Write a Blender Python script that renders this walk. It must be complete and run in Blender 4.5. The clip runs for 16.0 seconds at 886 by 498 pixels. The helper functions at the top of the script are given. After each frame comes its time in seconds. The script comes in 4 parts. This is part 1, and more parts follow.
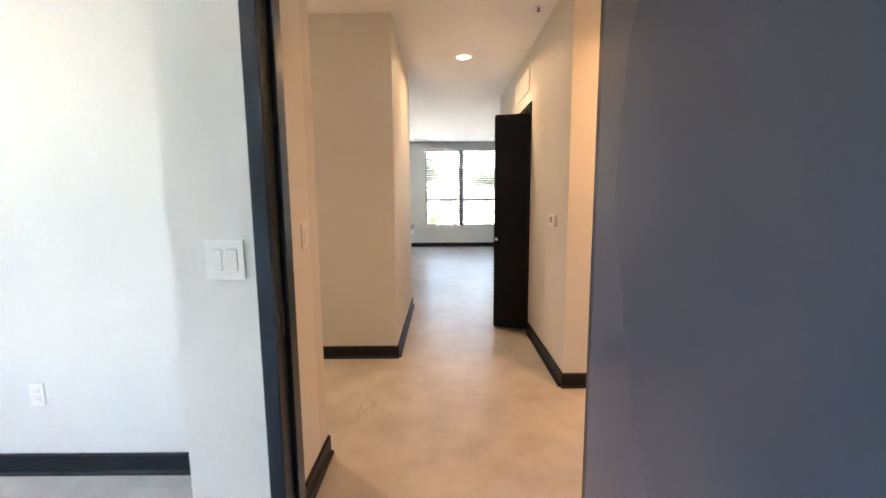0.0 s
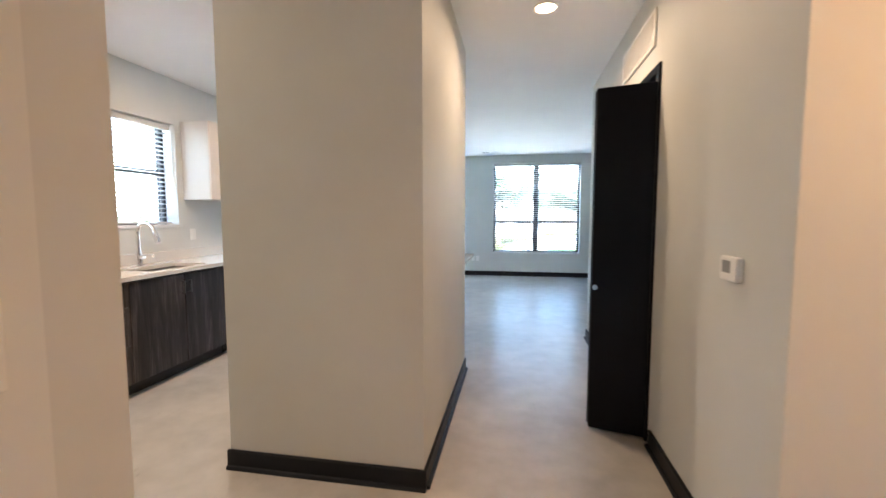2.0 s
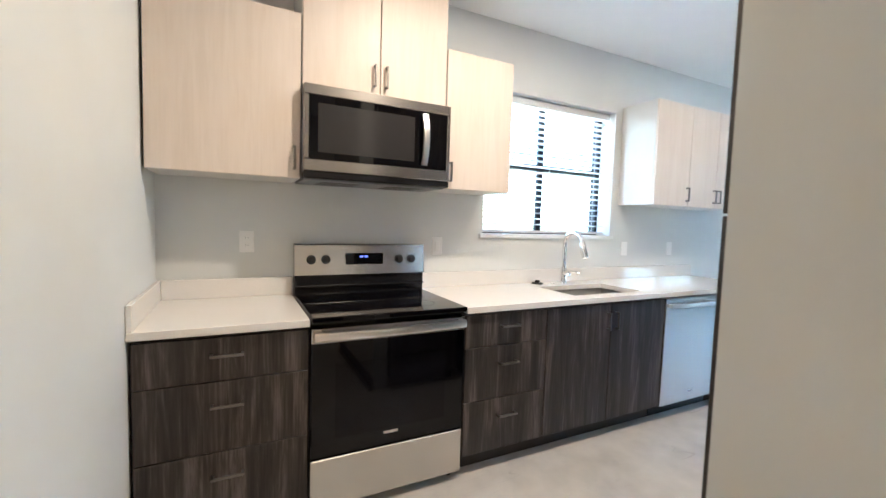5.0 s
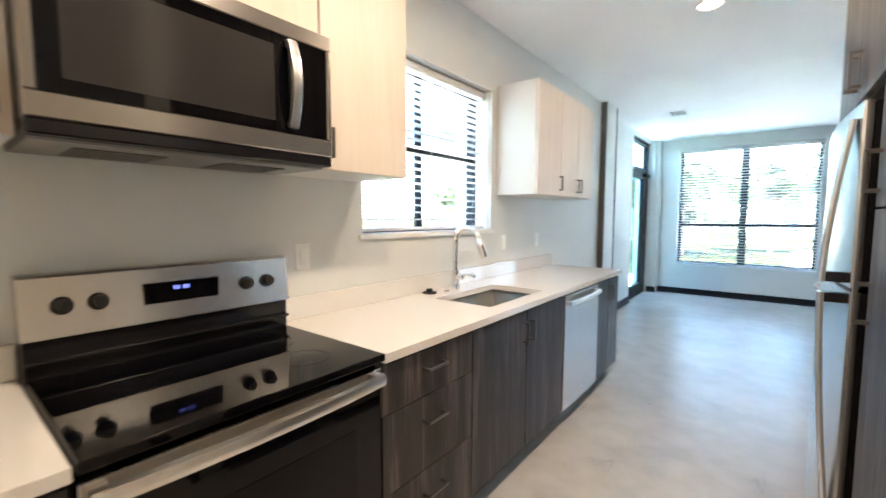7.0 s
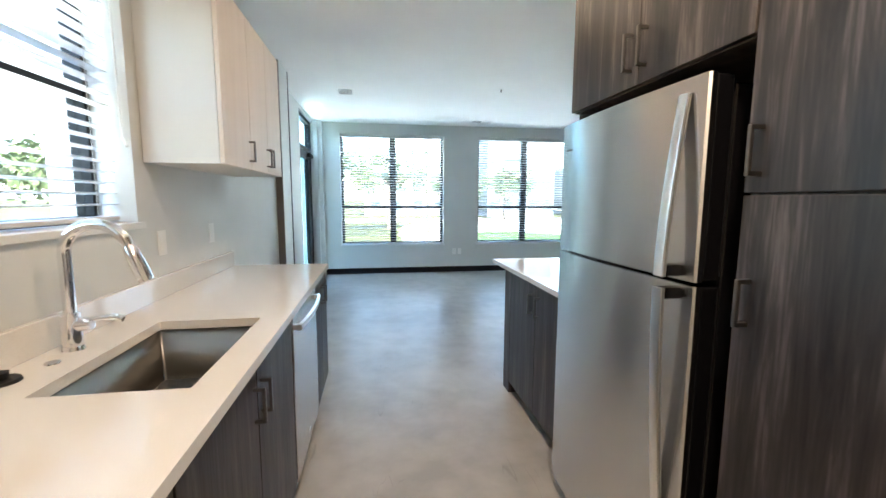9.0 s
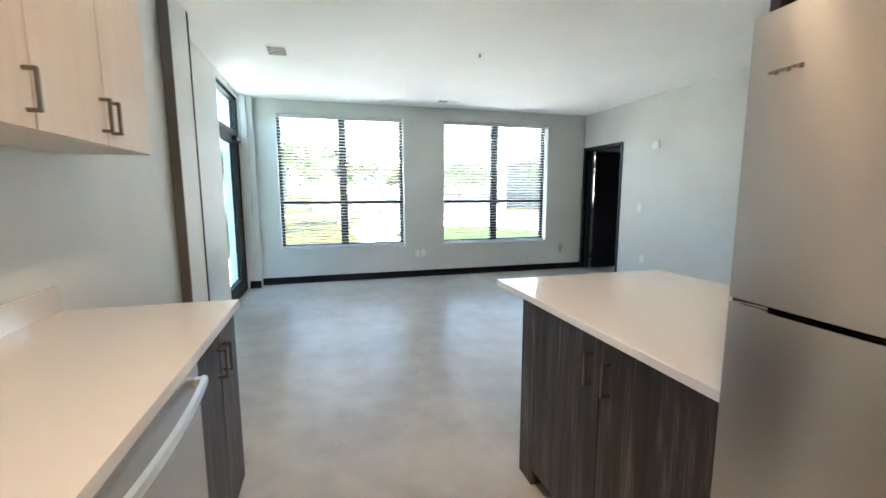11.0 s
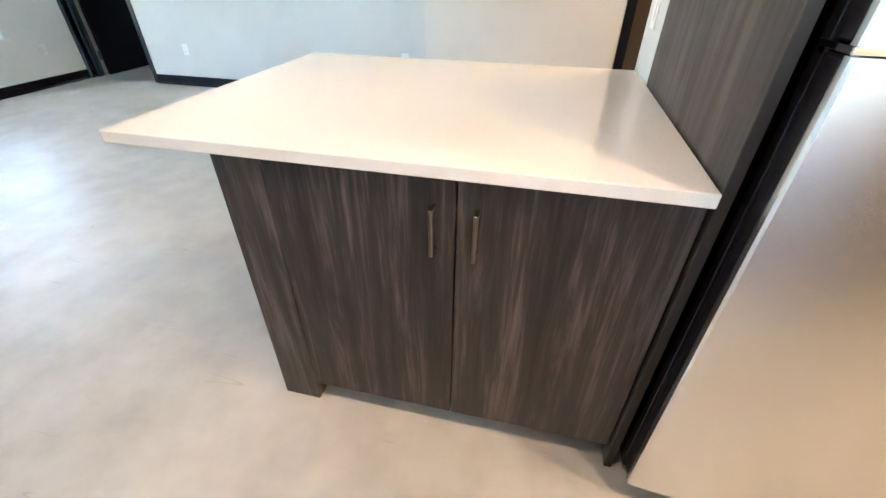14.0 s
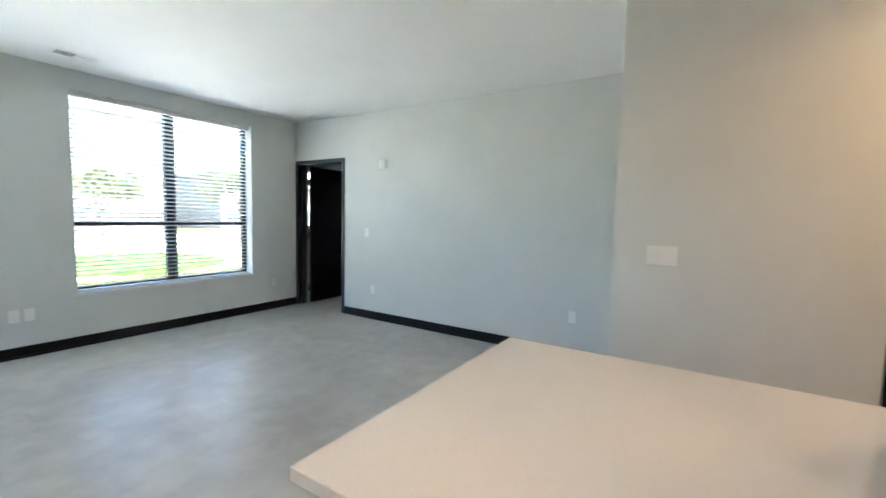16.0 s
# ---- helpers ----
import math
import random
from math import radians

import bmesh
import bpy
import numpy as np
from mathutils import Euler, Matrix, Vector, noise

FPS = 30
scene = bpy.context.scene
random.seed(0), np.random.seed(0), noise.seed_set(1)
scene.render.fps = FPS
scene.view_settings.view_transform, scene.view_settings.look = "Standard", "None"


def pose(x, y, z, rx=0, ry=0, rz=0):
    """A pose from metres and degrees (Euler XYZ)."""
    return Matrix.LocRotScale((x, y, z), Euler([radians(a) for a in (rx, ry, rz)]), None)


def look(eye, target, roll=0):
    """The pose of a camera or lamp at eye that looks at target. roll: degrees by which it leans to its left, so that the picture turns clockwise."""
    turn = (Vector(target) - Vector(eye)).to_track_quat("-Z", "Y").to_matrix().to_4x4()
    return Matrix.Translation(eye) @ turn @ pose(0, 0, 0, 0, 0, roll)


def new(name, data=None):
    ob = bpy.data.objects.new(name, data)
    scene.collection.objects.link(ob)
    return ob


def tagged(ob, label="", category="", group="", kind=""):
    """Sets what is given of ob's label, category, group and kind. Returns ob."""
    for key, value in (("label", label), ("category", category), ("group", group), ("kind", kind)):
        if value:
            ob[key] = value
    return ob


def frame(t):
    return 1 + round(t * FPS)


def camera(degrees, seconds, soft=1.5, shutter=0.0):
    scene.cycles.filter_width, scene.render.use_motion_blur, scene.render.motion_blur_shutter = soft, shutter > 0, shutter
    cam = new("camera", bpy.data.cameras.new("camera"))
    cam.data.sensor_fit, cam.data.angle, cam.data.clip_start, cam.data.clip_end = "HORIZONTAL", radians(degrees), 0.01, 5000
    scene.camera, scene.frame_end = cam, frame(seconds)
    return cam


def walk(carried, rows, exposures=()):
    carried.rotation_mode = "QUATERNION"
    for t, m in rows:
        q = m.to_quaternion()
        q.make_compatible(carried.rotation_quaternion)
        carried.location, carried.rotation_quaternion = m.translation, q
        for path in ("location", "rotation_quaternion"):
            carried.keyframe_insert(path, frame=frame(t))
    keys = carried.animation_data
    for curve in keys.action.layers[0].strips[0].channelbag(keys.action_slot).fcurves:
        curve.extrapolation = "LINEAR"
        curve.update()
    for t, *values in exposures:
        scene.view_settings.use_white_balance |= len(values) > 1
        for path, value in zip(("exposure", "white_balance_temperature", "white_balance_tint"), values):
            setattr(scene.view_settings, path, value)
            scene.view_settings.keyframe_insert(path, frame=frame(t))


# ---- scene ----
cam = camera(94.1, 16.0, 1.5, 0.3)
PATH = [
    (0, (0.271, 0.099, 1.354), (0.27, 2.082, 1.096), -0.4),
    (0.5, (0.295, 0.386, 1.343), (0.3, 2.376, 1.146), -2.0),
    (1, (0.314, 0.764, 1.348), (0.352, 2.749, 1.113), -2.6),
    (1.5, (0.353, 1.153, 1.352), (0.176, 3.133, 1.137), -0.8),
    (2, (0.313, 1.531, 1.351), (-0.032, 3.494, 1.195), 0.0),
    (2.5, (0.247, 1.841, 1.357), (-0.505, 3.69, 1.244), 1.1),
    (3, (0.185, 2.092, 1.35), (-1.12, 3.6, 1.2), 2.0),
    (3.5, (-0.016, 2.228, 1.345), (-1.631, 3.4, 1.204), 1.0),
    (4, (-0.209, 2.353, 1.348), (-1.963, 3.306, 1.221), 1.7),
    (4.2, (-0.28, 2.395, 1.342), (-2.083, 3.257, 1.237), 1.8),
    (6.3, (-1.195, 2.522, 1.358), (-2.819, 3.667, 1.15), 1.2),
    (6.5, (-1.240, 2.540, 1.346), (-2.803, 3.772, 1.153), 1.0),
    (7, (-1.486, 2.61, 1.361), (-2.715, 4.181, 1.207), 0.1),
    (7.5, (-1.697, 2.754, 1.373), (-2.483, 4.583, 1.181), -0.4),
    (8, (-1.84, 2.982, 1.377), (-2.224, 4.934, 1.179), -0.1),
    (8.5, (-1.974, 3.161, 1.358), (-1.954, 5.15, 1.147), 0.1),
    (9, (-2.094, 3.314, 1.371), (-1.782, 5.275, 1.134), 0.2),
    (9.2, (-2.106, 3.418, 1.373), (-1.758, 5.373, 1.132), 0.0),
    (11.3, (-2.052, 4.552, 1.366), (-1.415, 6.431, 1.085), -0.1),
    (11.5, (-2.045, 4.639, 1.374), (-1.282, 6.464, 1.08), 0.1),
    (12, (-2.04, 4.91, 1.378), (-0.83, 6.46, 1.014), -1.0),
    (12.5, (-1.949, 5.105, 1.371), (-0.401, 6.301, 0.955), -1.2),
    (13, (-1.852, 5.276, 1.352), (-0.135, 6.1, 0.742), -0.2),
    (13.5, (-1.877, 5.378, 1.289), (-0.217, 5.902, 0.305), -0.4),
    (14, (-1.944, 5.416, 1.241), (-0.344, 5.784, 0.1), 0.6),
    (14.5, (-1.942, 5.44, 1.315), (-0.131, 5.802, 0.545), 1.3),
    (15, (-1.93, 5.483, 1.374), (-0.002, 5.903, 1.049), 1.5),
    (15.5, (-1.82, 5.616, 1.371), (0.029, 6.353, 1.176), 1.5),
    (16, (-1.686, 5.776, 1.39), (0.0, 6.842, 1.233), 1.3),
]
EXPOSURES = [(0.0, 5.3, 7300, 19), (1.0, 5.6, 7300, 22), (1.5, 4.95, 6400, 17), (2.0, 5.15, 5800, 11), (3.0, 5.3, 5650, 7), (4.0, 5.5, 5100, 5), (6.5, 5.35, 5500, 5),
             (7.5, 5.15, 5850, 7), (8.0, 4.9, 5750, 7), (9.0, 4.9, 5950, 7), (11.5, 5.0, 6800, 11), (13.0, 5.3, 6700, 11), (13.7, 5.9, 6600, 11), (14.4, 6.0, 6700, 12),
             (15.2, 5.6, 6700, 12), (15.6, 5.45, 6700, 12), (16.0, 5.05, 6600, 11)]
SKY, SUN, LAMP = 0.115, 3.5, 0.38
walk(cam, [(t, look(eye, target, roll)) for t, eye, target, roll in PATH], EXPOSURES)
# ---------------------------------------------------------------- plan (metres)
ZC = 2.73            # ceiling
XW, XE = -3.10, 2.435  # west and east faces of the living space
YN = 11.04           # inner face of the window wall
YS = 2.12            # kitchen face of the wall behind the entry
XH = 1.11            # hall wall with the closet
CT = 0.914           # worktop height

# ---------------------------------------------------------------- world, sun, lamps
world = bpy.data.worlds.new("sky")
scene.world = world
world.use_nodes = True
wn = world.node_tree.nodes
sky = wn.new("ShaderNodeTexSky")
sky.sky_type = "NISHITA"
sky.sun_disc = False
sky.dust_density = 1.6
sky.sun_elevation, sky.sun_rotation = radians(58), radians(172)
wn["Background"].inputs["Strength"].default_value = SKY
world.node_tree.links.new(sky.outputs[0], wn["Background"].inputs["Color"])
sun = new("sun", bpy.data.lights.new("sun", "SUN"))
sun.data.energy, sun.data.angle, sun.data.color = SUN, radians(3), (1.0, 0.95, 0.87)
sun.matrix_basis = look((1.04, -7.42, 12), (0, 0, 0), 0)

# ---------------------------------------------------------------- mesh helpers


def box(bm, x0, y0, z0, x1, y1, z1, bev=0.0, seg=1):
    vs = [bm.verts.new((x, y, z)) for x in (x0, x1) for y in (y0, y1) for z in (z0, z1)]
    fs = [bm.faces.new([vs[i] for i in q]) for q in
          ((0, 1, 3, 2), (4, 6, 7, 5), (0, 4, 5, 1), (2, 3, 7, 6), (0, 2, 6, 4), (1, 5, 7, 3))]
    if bev:
        es = list({e for f in fs for e in f.edges})
        bmesh.ops.bevel(bm, geom=es, offset=bev, segments=seg, profile=0.5, affect="EDGES")
    return bm


def cyl(bm, p0, p1, r0, r1=None, seg=16):
    p0, p1 = Vector(p0), Vector(p1)
    r1 = r0 if r1 is None else r1
    q = (p1 - p0).to_track_quat("Z", "Y")
    rings = []
    for p, r in ((p0, r0), (p1, r1)):
        rings.append([bm.verts.new(p + q @ Vector((r * math.cos(a), r * math.sin(a), 0)))
                      for a in (2 * math.pi * i / seg for i in range(seg))])
    for i in range(seg):
        bm.faces.new((rings[0][i], rings[0][(i + 1) % seg], rings[1][(i + 1) % seg], rings[1][i]))
    bm.faces.new(rings[0][::-1])
    bm.faces.new(rings[1])
    return bm


def tube(bm, pts, r, seg=12):
    pts = [Vector(p) for p in pts]
    radii = r if isinstance(r, (list, tuple)) else [r] * len(pts)
    rings = []
    ref = Vector((0.31, 0.87, 0.21))
    for i, p in enumerate(pts):
        d = (pts[min(i + 1, len(pts) - 1)] - pts[max(i - 1, 0)]).normalized()
        u = (ref - d * ref.dot(d)).normalized()
        v = d.cross(u)
        ref = u
        rings.append([bm.verts.new(p + (u * math.cos(a) + v * math.sin(a)) * radii[i])
                      for a in (2 * math.pi * k / seg for k in range(seg))])
    for a, b in zip(rings, rings[1:]):
        for k in range(seg):
            bm.faces.new((a[k], a[(k + 1) % seg], b[(k + 1) % seg], b[k]))
    bm.faces.new(rings[0][::-1])
    bm.faces.new(rings[-1])
    return bm


def sheet(bm, axis, c0, c1, us, vs, holes):
    """A slab between c0 and c1 along the axis, over us x vs, with rectangular holes (u0, v0, u1, v1) cut through."""
    ub = sorted({*us, *(h[0] for h in holes), *(h[2] for h in holes)})
    vb = sorted({*vs, *(h[1] for h in holes), *(h[3] for h in holes)})
    ub = [u for u in ub if us[0] <= u <= us[1]]
    vb = [v for v in vb if vs[0] <= v <= vs[1]]

    def place(c, u, v):
        return {"x": (c, u, v), "y": (u, c, v), "z": (u, v, c)}[axis]

    grid = {}

    def vert(c, i, j):
        if (c, i, j) not in grid:
            grid[c, i, j] = bm.verts.new(place(c, ub[i], vb[j]))
        return grid[c, i, j]

    def full(i, j):
        if not (0 <= i < len(ub) - 1 and 0 <= j < len(vb) - 1):
            return False
        um, vm = (ub[i] + ub[i + 1]) / 2, (vb[j] + vb[j + 1]) / 2
        return not any(h[0] < um < h[2] and h[1] < vm < h[3] for h in holes)

    for i in range(len(ub) - 1):
        for j in range(len(vb) - 1):
            if not full(i, j):
                continue
            for c in (c0, c1):
                bm.faces.new([vert(c, *k) for k in ((i, j), (i + 1, j), (i + 1, j + 1), (i, j + 1))])
            for di, dj, a, b in ((-1, 0, (i, j), (i, j + 1)), (1, 0, (i + 1, j), (i + 1, j + 1)),
                                 (0, -1, (i, j), (i + 1, j)), (0, 1, (i, j + 1), (i + 1, j + 1))):
                if not full(i + di, j + dj):
                    bm.faces.new((vert(c0, *a), vert(c0, *b), vert(c1, *b), vert(c1, *a)))
    bmesh.ops.recalc_face_normals(bm, faces=bm.faces)
    return bm


WHERE = {}


def finish(name, bm, material, smooth=False, origin=(0, 0, 0)):
    bmesh.ops.recalc_face_normals(bm, faces=bm.faces)
    for v in bm.verts:
        v.co -= Vector(origin)
    me = bpy.data.meshes.new(name)
    bm.to_mesh(me)
    bm.free()
    me.materials.append(material)
    if smooth:
        for p in me.polygons:
            p.use_smooth = True
        me.set_sharp_from_angle(angle=radians(35))
    return me


def structure(name, bm, material, label, category, smooth=False):
    ob = new(name, finish(name, bm, material, smooth))
    WHERE[ob.name] = Vector((0, 0, 0))
    return tagged(ob, label, category, kind="structure")


def thing(name, base, label, category, group=""):
    ob = new(name)
    ob.location = base
    ob.empty_display_size = 0.1
    WHERE[ob.name] = Vector(base)
    return tagged(ob, label, category, group)


def part(name, bm, material, parent, label="", smooth=False):
    """One mesh under a thing or a part; the bmesh is in world places."""
    ob = new(name, finish(name, bm, material, smooth, WHERE[parent.name]))
    ob.parent = parent
    WHERE[ob.name] = WHERE[parent.name]
    return tagged(ob, label)


def solo(name, bm, material, label, category, group="", smooth=False, kind=""):
    """A thing that is one mesh."""
    ob = new(name, finish(name, bm, material, smooth))
    WHERE[ob.name] = Vector((0, 0, 0))
    return tagged(ob, label, category, group, kind)


def B(*boxes, bev=0.0, seg=1):
    bm = bmesh.new()
    for b in boxes:
        box(bm, *b, bev=bev, seg=seg)
    return bm


# ---------------------------------------------------------------- materials


def base_material(name, colour, rough, metal=0.0):
    m = bpy.data.materials.new(name)
    m.use_nodes = True
    nt = m.node_tree
    p = nt.nodes["Principled BSDF"]
    p.inputs["Base Color"].default_value = (*colour, 1)
    p.inputs["Roughness"].default_value = rough
    p.inputs["Metallic"].default_value = metal
    return m, nt, p


def noise_node(nt, scale, detail=4.0, stretch=(1, 1, 1), rnd=False, rough=0.55):
    tc = nt.nodes.new("ShaderNodeTexCoord")
    mp = nt.nodes.new("ShaderNodeMapping")
    mp.inputs["Scale"].default_value = stretch
    nt.links.new(tc.outputs["Object"], mp.inputs["Vector"])
    if rnd:
        oi = nt.nodes.new("ShaderNodeObjectInfo")
        mul = nt.nodes.new("ShaderNodeVectorMath")
        mul.operation = "SCALE"
        mul.inputs[0].default_value = (37.0, 53.0, 11.0)
        nt.links.new(oi.outputs["Random"], mul.inputs["Scale"])
        nt.links.new(mul.outputs[0], mp.inputs["Location"])
    n = nt.nodes.new("ShaderNodeTexNoise")
    n.inputs["Scale"].default_value, n.inputs["Detail"].default_value = scale, detail
    n.inputs["Roughness"].default_value = rough
    nt.links.new(mp.outputs[0], n.inputs["Vector"])
    return n


def ramp(nt, source, stops):
    r = nt.nodes.new("ShaderNodeValToRGB")
    el = r.color_ramp.elements
    while len(el) < len(stops):
        el.new(0.5)
    for e, (pos, c) in zip(el, stops):
        e.position, e.color = pos, (*c, 1)
    nt.links.new(source, r.inputs[0])
    return r


def bump(nt, p, source, strength, distance):
    b = nt.nodes.new("ShaderNodeBump")
    b.inputs["Strength"].default_value, b.inputs["Distance"].default_value = strength, distance
    nt.links.new(source, b.inputs["Height"])
    nt.links.new(b.outputs[0], p.inputs["Normal"])


def span(nt, source, lo, hi, socket):
    mr = nt.nodes.new("ShaderNodeMapRange")
    mr.inputs["From Min"].default_value, mr.inputs["From Max"].default_value = 0.3, 0.7
    mr.inputs["To Min"].default_value, mr.inputs["To Max"].default_value = lo, hi
    nt.links.new(source, mr.inputs[0])
    nt.links.new(mr.outputs[0], socket)


def paint(name, colour, rough, vary=0.04, grain=260.0, relief=0.0004, spec=0.4):
    m, nt, p = base_material(name, colour, rough)
    big = noise_node(nt, 1.3, 3)
    r = ramp(nt, big.outputs[0], [(0.3, tuple(c * (1 - vary) for c in colour)), (0.7, tuple(min(1, c * (1 + vary)) for c in colour))])
    nt.links.new(r.outputs[0], p.inputs["Base Color"])
    if relief:
        fine = noise_node(nt, grain, 2)
        bump(nt, p, fine.outputs[0], 0.2, relief)
    span(nt, noise_node(nt, 2.2, 2).outputs[0], rough * 0.97, min(1, rough * 1.03), p.inputs["Roughness"])
    p.inputs["Specular IOR Level"].default_value = spec
    return m


def wood(name, dark, mid, light, rough=0.42):
    m, nt, p = base_material(name, mid, rough)
    band = noise_node(nt, 15, 6, (1, 1, 0.085), True, 0.66)
    band.inputs["Distortion"].default_value = 0.6
    fine = noise_node(nt, 110, 4, (1, 1, 0.045), True)
    mix = nt.nodes.new("ShaderNodeMath")
    mix.operation = "MULTIPLY_ADD"
    nt.links.new(fine.outputs[0], mix.inputs[0])
    mix.inputs[1].default_value = 0.31
    sc = nt.nodes.new("ShaderNodeMath")
    sc.operation = "MULTIPLY"
    sc.inputs[1].default_value = 0.76
    nt.links.new(band.outputs[0], sc.inputs[0])
    nt.links.new(sc.outputs[0], mix.inputs[2])
    r = ramp(nt, mix.outputs[0], [(0.43, dark), (0.55, mid), (0.68, light)])
    nt.links.new(r.outputs[0], p.inputs["Base Color"])
    bump(nt, p, mix.outputs[0], 0.3, 0.0008)
    p.inputs["Specular IOR Level"].default_value = 0.5
    span(nt, fine.outputs[0], rough * 0.85, rough * 1.25, p.inputs["Roughness"])
    return m


def steel(name, colour, rough, brushed=0.0):
    m, nt, p = base_material(name, colour, rough, 1.0)
    if brushed:
        tg = nt.nodes.new("ShaderNodeTangent")
        tg.direction_type, tg.axis = "RADIAL", "Z"
        nt.links.new(tg.outputs[0], p.inputs["Tangent"])
        p.inputs["Anisotropic"].default_value, p.inputs["Anisotropic Rotation"].default_value = brushed, 0.25
    big = noise_node(nt, 2.0, 2)
    r = ramp(nt, big.outputs[0], [(0.3, tuple(c * 0.94 for c in colour)), (0.7, colour)])
    nt.links.new(r.outputs[0], p.inputs["Base Color"])
    return m


def clear(name, tint, gloss=0.06):
    m = bpy.data.materials.new(name)
    m.use_nodes = True
    nt = m.node_tree
    nt.nodes.remove(nt.nodes["Principled BSDF"])
    t, g, mx = (nt.nodes.new(k) for k in ("ShaderNodeBsdfTransparent", "ShaderNodeBsdfGlossy", "ShaderNodeMixShader"))
    t.inputs[0].default_value = (*tint, 1)
    g.inputs["Roughness"].default_value = 0.02
    mx.inputs[0].default_value = gloss
    nt.links.new(t.outputs[0], mx.inputs[1])
    nt.links.new(g.outputs[0], mx.inputs[2])
    nt.links.new(mx.outputs[0], nt.nodes["Material Output"].inputs[0])
    return m


def glow(name, colour, strength):
    m, nt, p = base_material(name, (0.8, 0.8, 0.8), 0.5)
    p.inputs["Emission Color"].default_value = (*colour, 1)
    p.inputs["Emission Strength"].default_value = strength
    return m


def concrete_floor(name):
    m, nt, p = base_material(name, (0.4, 0.39, 0.37), 0.3)
    big = noise_node(nt, 0.9, 6, rough=0.6)
    mid = noise_node(nt, 6, 3, rough=0.5)
    add = nt.nodes.new("ShaderNodeMath")
    add.operation = "MULTIPLY_ADD"
    add.inputs[1].default_value = 0.3
    nt.links.new(mid.outputs[0], add.inputs[0])
    sc = nt.nodes.new("ShaderNodeMath")
    sc.operation = "MULTIPLY"
    sc.inputs[1].default_value = 0.70
    nt.links.new(big.outputs[0], sc.inputs[0])
    nt.links.new(sc.outputs[0], add.inputs[2])
    r = ramp(nt, add.outputs[0], [(0.39, FLOOR_DARK), (0.5, FLOOR_MID), (0.62, FLOOR_LIGHT)])
    # thin scratches where the wear is worst
    line = noise_node(nt, 11.0, 1, (1.0, 0.14, 1.0), rough=0.4)
    off = nt.nodes.new("ShaderNodeMath")
    off.operation = "SUBTRACT"
    off.inputs[1].default_value = 0.5
    nt.links.new(line.outputs[0], off.inputs[0])
    absn = nt.nodes.new("ShaderNodeMath")
    absn.operation = "ABSOLUTE"
    nt.links.new(off.outputs[0], absn.inputs[0])
    thin = ramp(nt, absn.outputs[0], [(0.0, (1, 1, 1)), (0.009, (0, 0, 0))])
    worn = ramp(nt, noise_node(nt, 2.6, 4).outputs[0], [(0.57, (0, 0, 0)), (0.64, (0.3, 0.3, 0.3))])
    both = nt.nodes.new("ShaderNodeMath")
    both.operation = "MULTIPLY"
    nt.links.new(thin.outputs[0], both.inputs[0])
    nt.links.new(worn.outputs[0], both.inputs[1])
    mixc = nt.nodes.new("ShaderNodeMixRGB")
    mixc.inputs[2].default_value = (0.14, 0.125, 0.11, 1)
    nt.links.new(both.outputs[0], mixc.inputs[0])
    nt.links.new(r.outputs[0], mixc.inputs[1])
    nt.links.new(mixc.outputs[0], p.inputs["Base Color"])
    span(nt, big.outputs[0], 0.29, 0.36, p.inputs["Roughness"])
    p.inputs["Specular IOR Level"].default_value = 0.5
    return m


def quartz(name):
    m, nt, p = base_material(name, (0.78, 0.75, 0.71), 0.12)
    n = noise_node(nt, 480, 2)
    r = ramp(nt, n.outputs[0], [(0.3, (0.72, 0.69, 0.65)), (0.5, (0.79, 0.765, 0.73)), (0.75, (0.84, 0.82, 0.79))])
    nt.links.new(r.outputs[0], p.inputs["Base Color"])
    span(nt, noise_node(nt, 5, 3).outputs[0], 0.03, 0.065, p.inputs["Roughness"])
    p.inputs["Specular IOR Level"].default_value = 0.95
    return m


FLOOR_DARK, FLOOR_MID, FLOOR_LIGHT = (0.39, 0.378, 0.358), (0.475, 0.46, 0.435), (0.56, 0.54, 0.51)
wall_paint = paint("wall_paint", (0.68, 0.692, 0.674), 0.55)
room_paint = paint("room_paint", (0.76, 0.77, 0.75), 0.6)
ceiling_paint = paint("ceiling_paint", (0.92, 0.915, 0.90), 0.8, 0.02)
trim_paint = paint("trim_paint", (0.010, 0.012, 0.017), 0.45, 0.15, spec=0.22)
door_black = paint("door_black", (0.005, 0.006, 0.010), 0.40, 0.1, 140, 0.0, 0.12)
door_navy = paint("door_navy", (0.042, 0.062, 0.092), 0.25, 0.04, 120, 0.0, 0.8)
frame_navy = paint("frame_navy", (0.014, 0.026, 0.040), 0.33, 0.1, 200, 0.0)
white_plastic = paint("white_plastic", (0.86, 0.86, 0.84), 0.35, 0.01, 300, 0.0001)
grey_plastic = paint("grey_plastic", (0.25, 0.25, 0.25), 0.4, 0.03, 300, 0.0002)
window_black = paint("window_black", (0.008, 0.009, 0.010), 0.45, 0.15, spec=0.22)
sill_paint = paint("sill_paint", (0.74, 0.75, 0.74), 0.5)
slat_white = paint("slat_white", (0.66, 0.67, 0.675), 0.45, 0.02)
dark_wood = wood("dark_wood", (0.012, 0.0092, 0.008), (0.035, 0.0272, 0.0235), (0.122, 0.100, 0.088))
cream = wood("cream_laminate", (0.67, 0.585, 0.505), (0.70, 0.618, 0.54), (0.72, 0.64, 0.565), 0.45)
cream_side = paint("cream_side", (0.67, 0.66, 0.63), 0.5, 0.02)
carcass = paint("carcass", (0.03, 0.026, 0.023), 0.6)
worktop_stone = quartz("worktop_stone")
floor_stone = concrete_floor("floor_stone")
stainless = steel("stainless", (0.66, 0.64, 0.61), 0.26, 0.4)
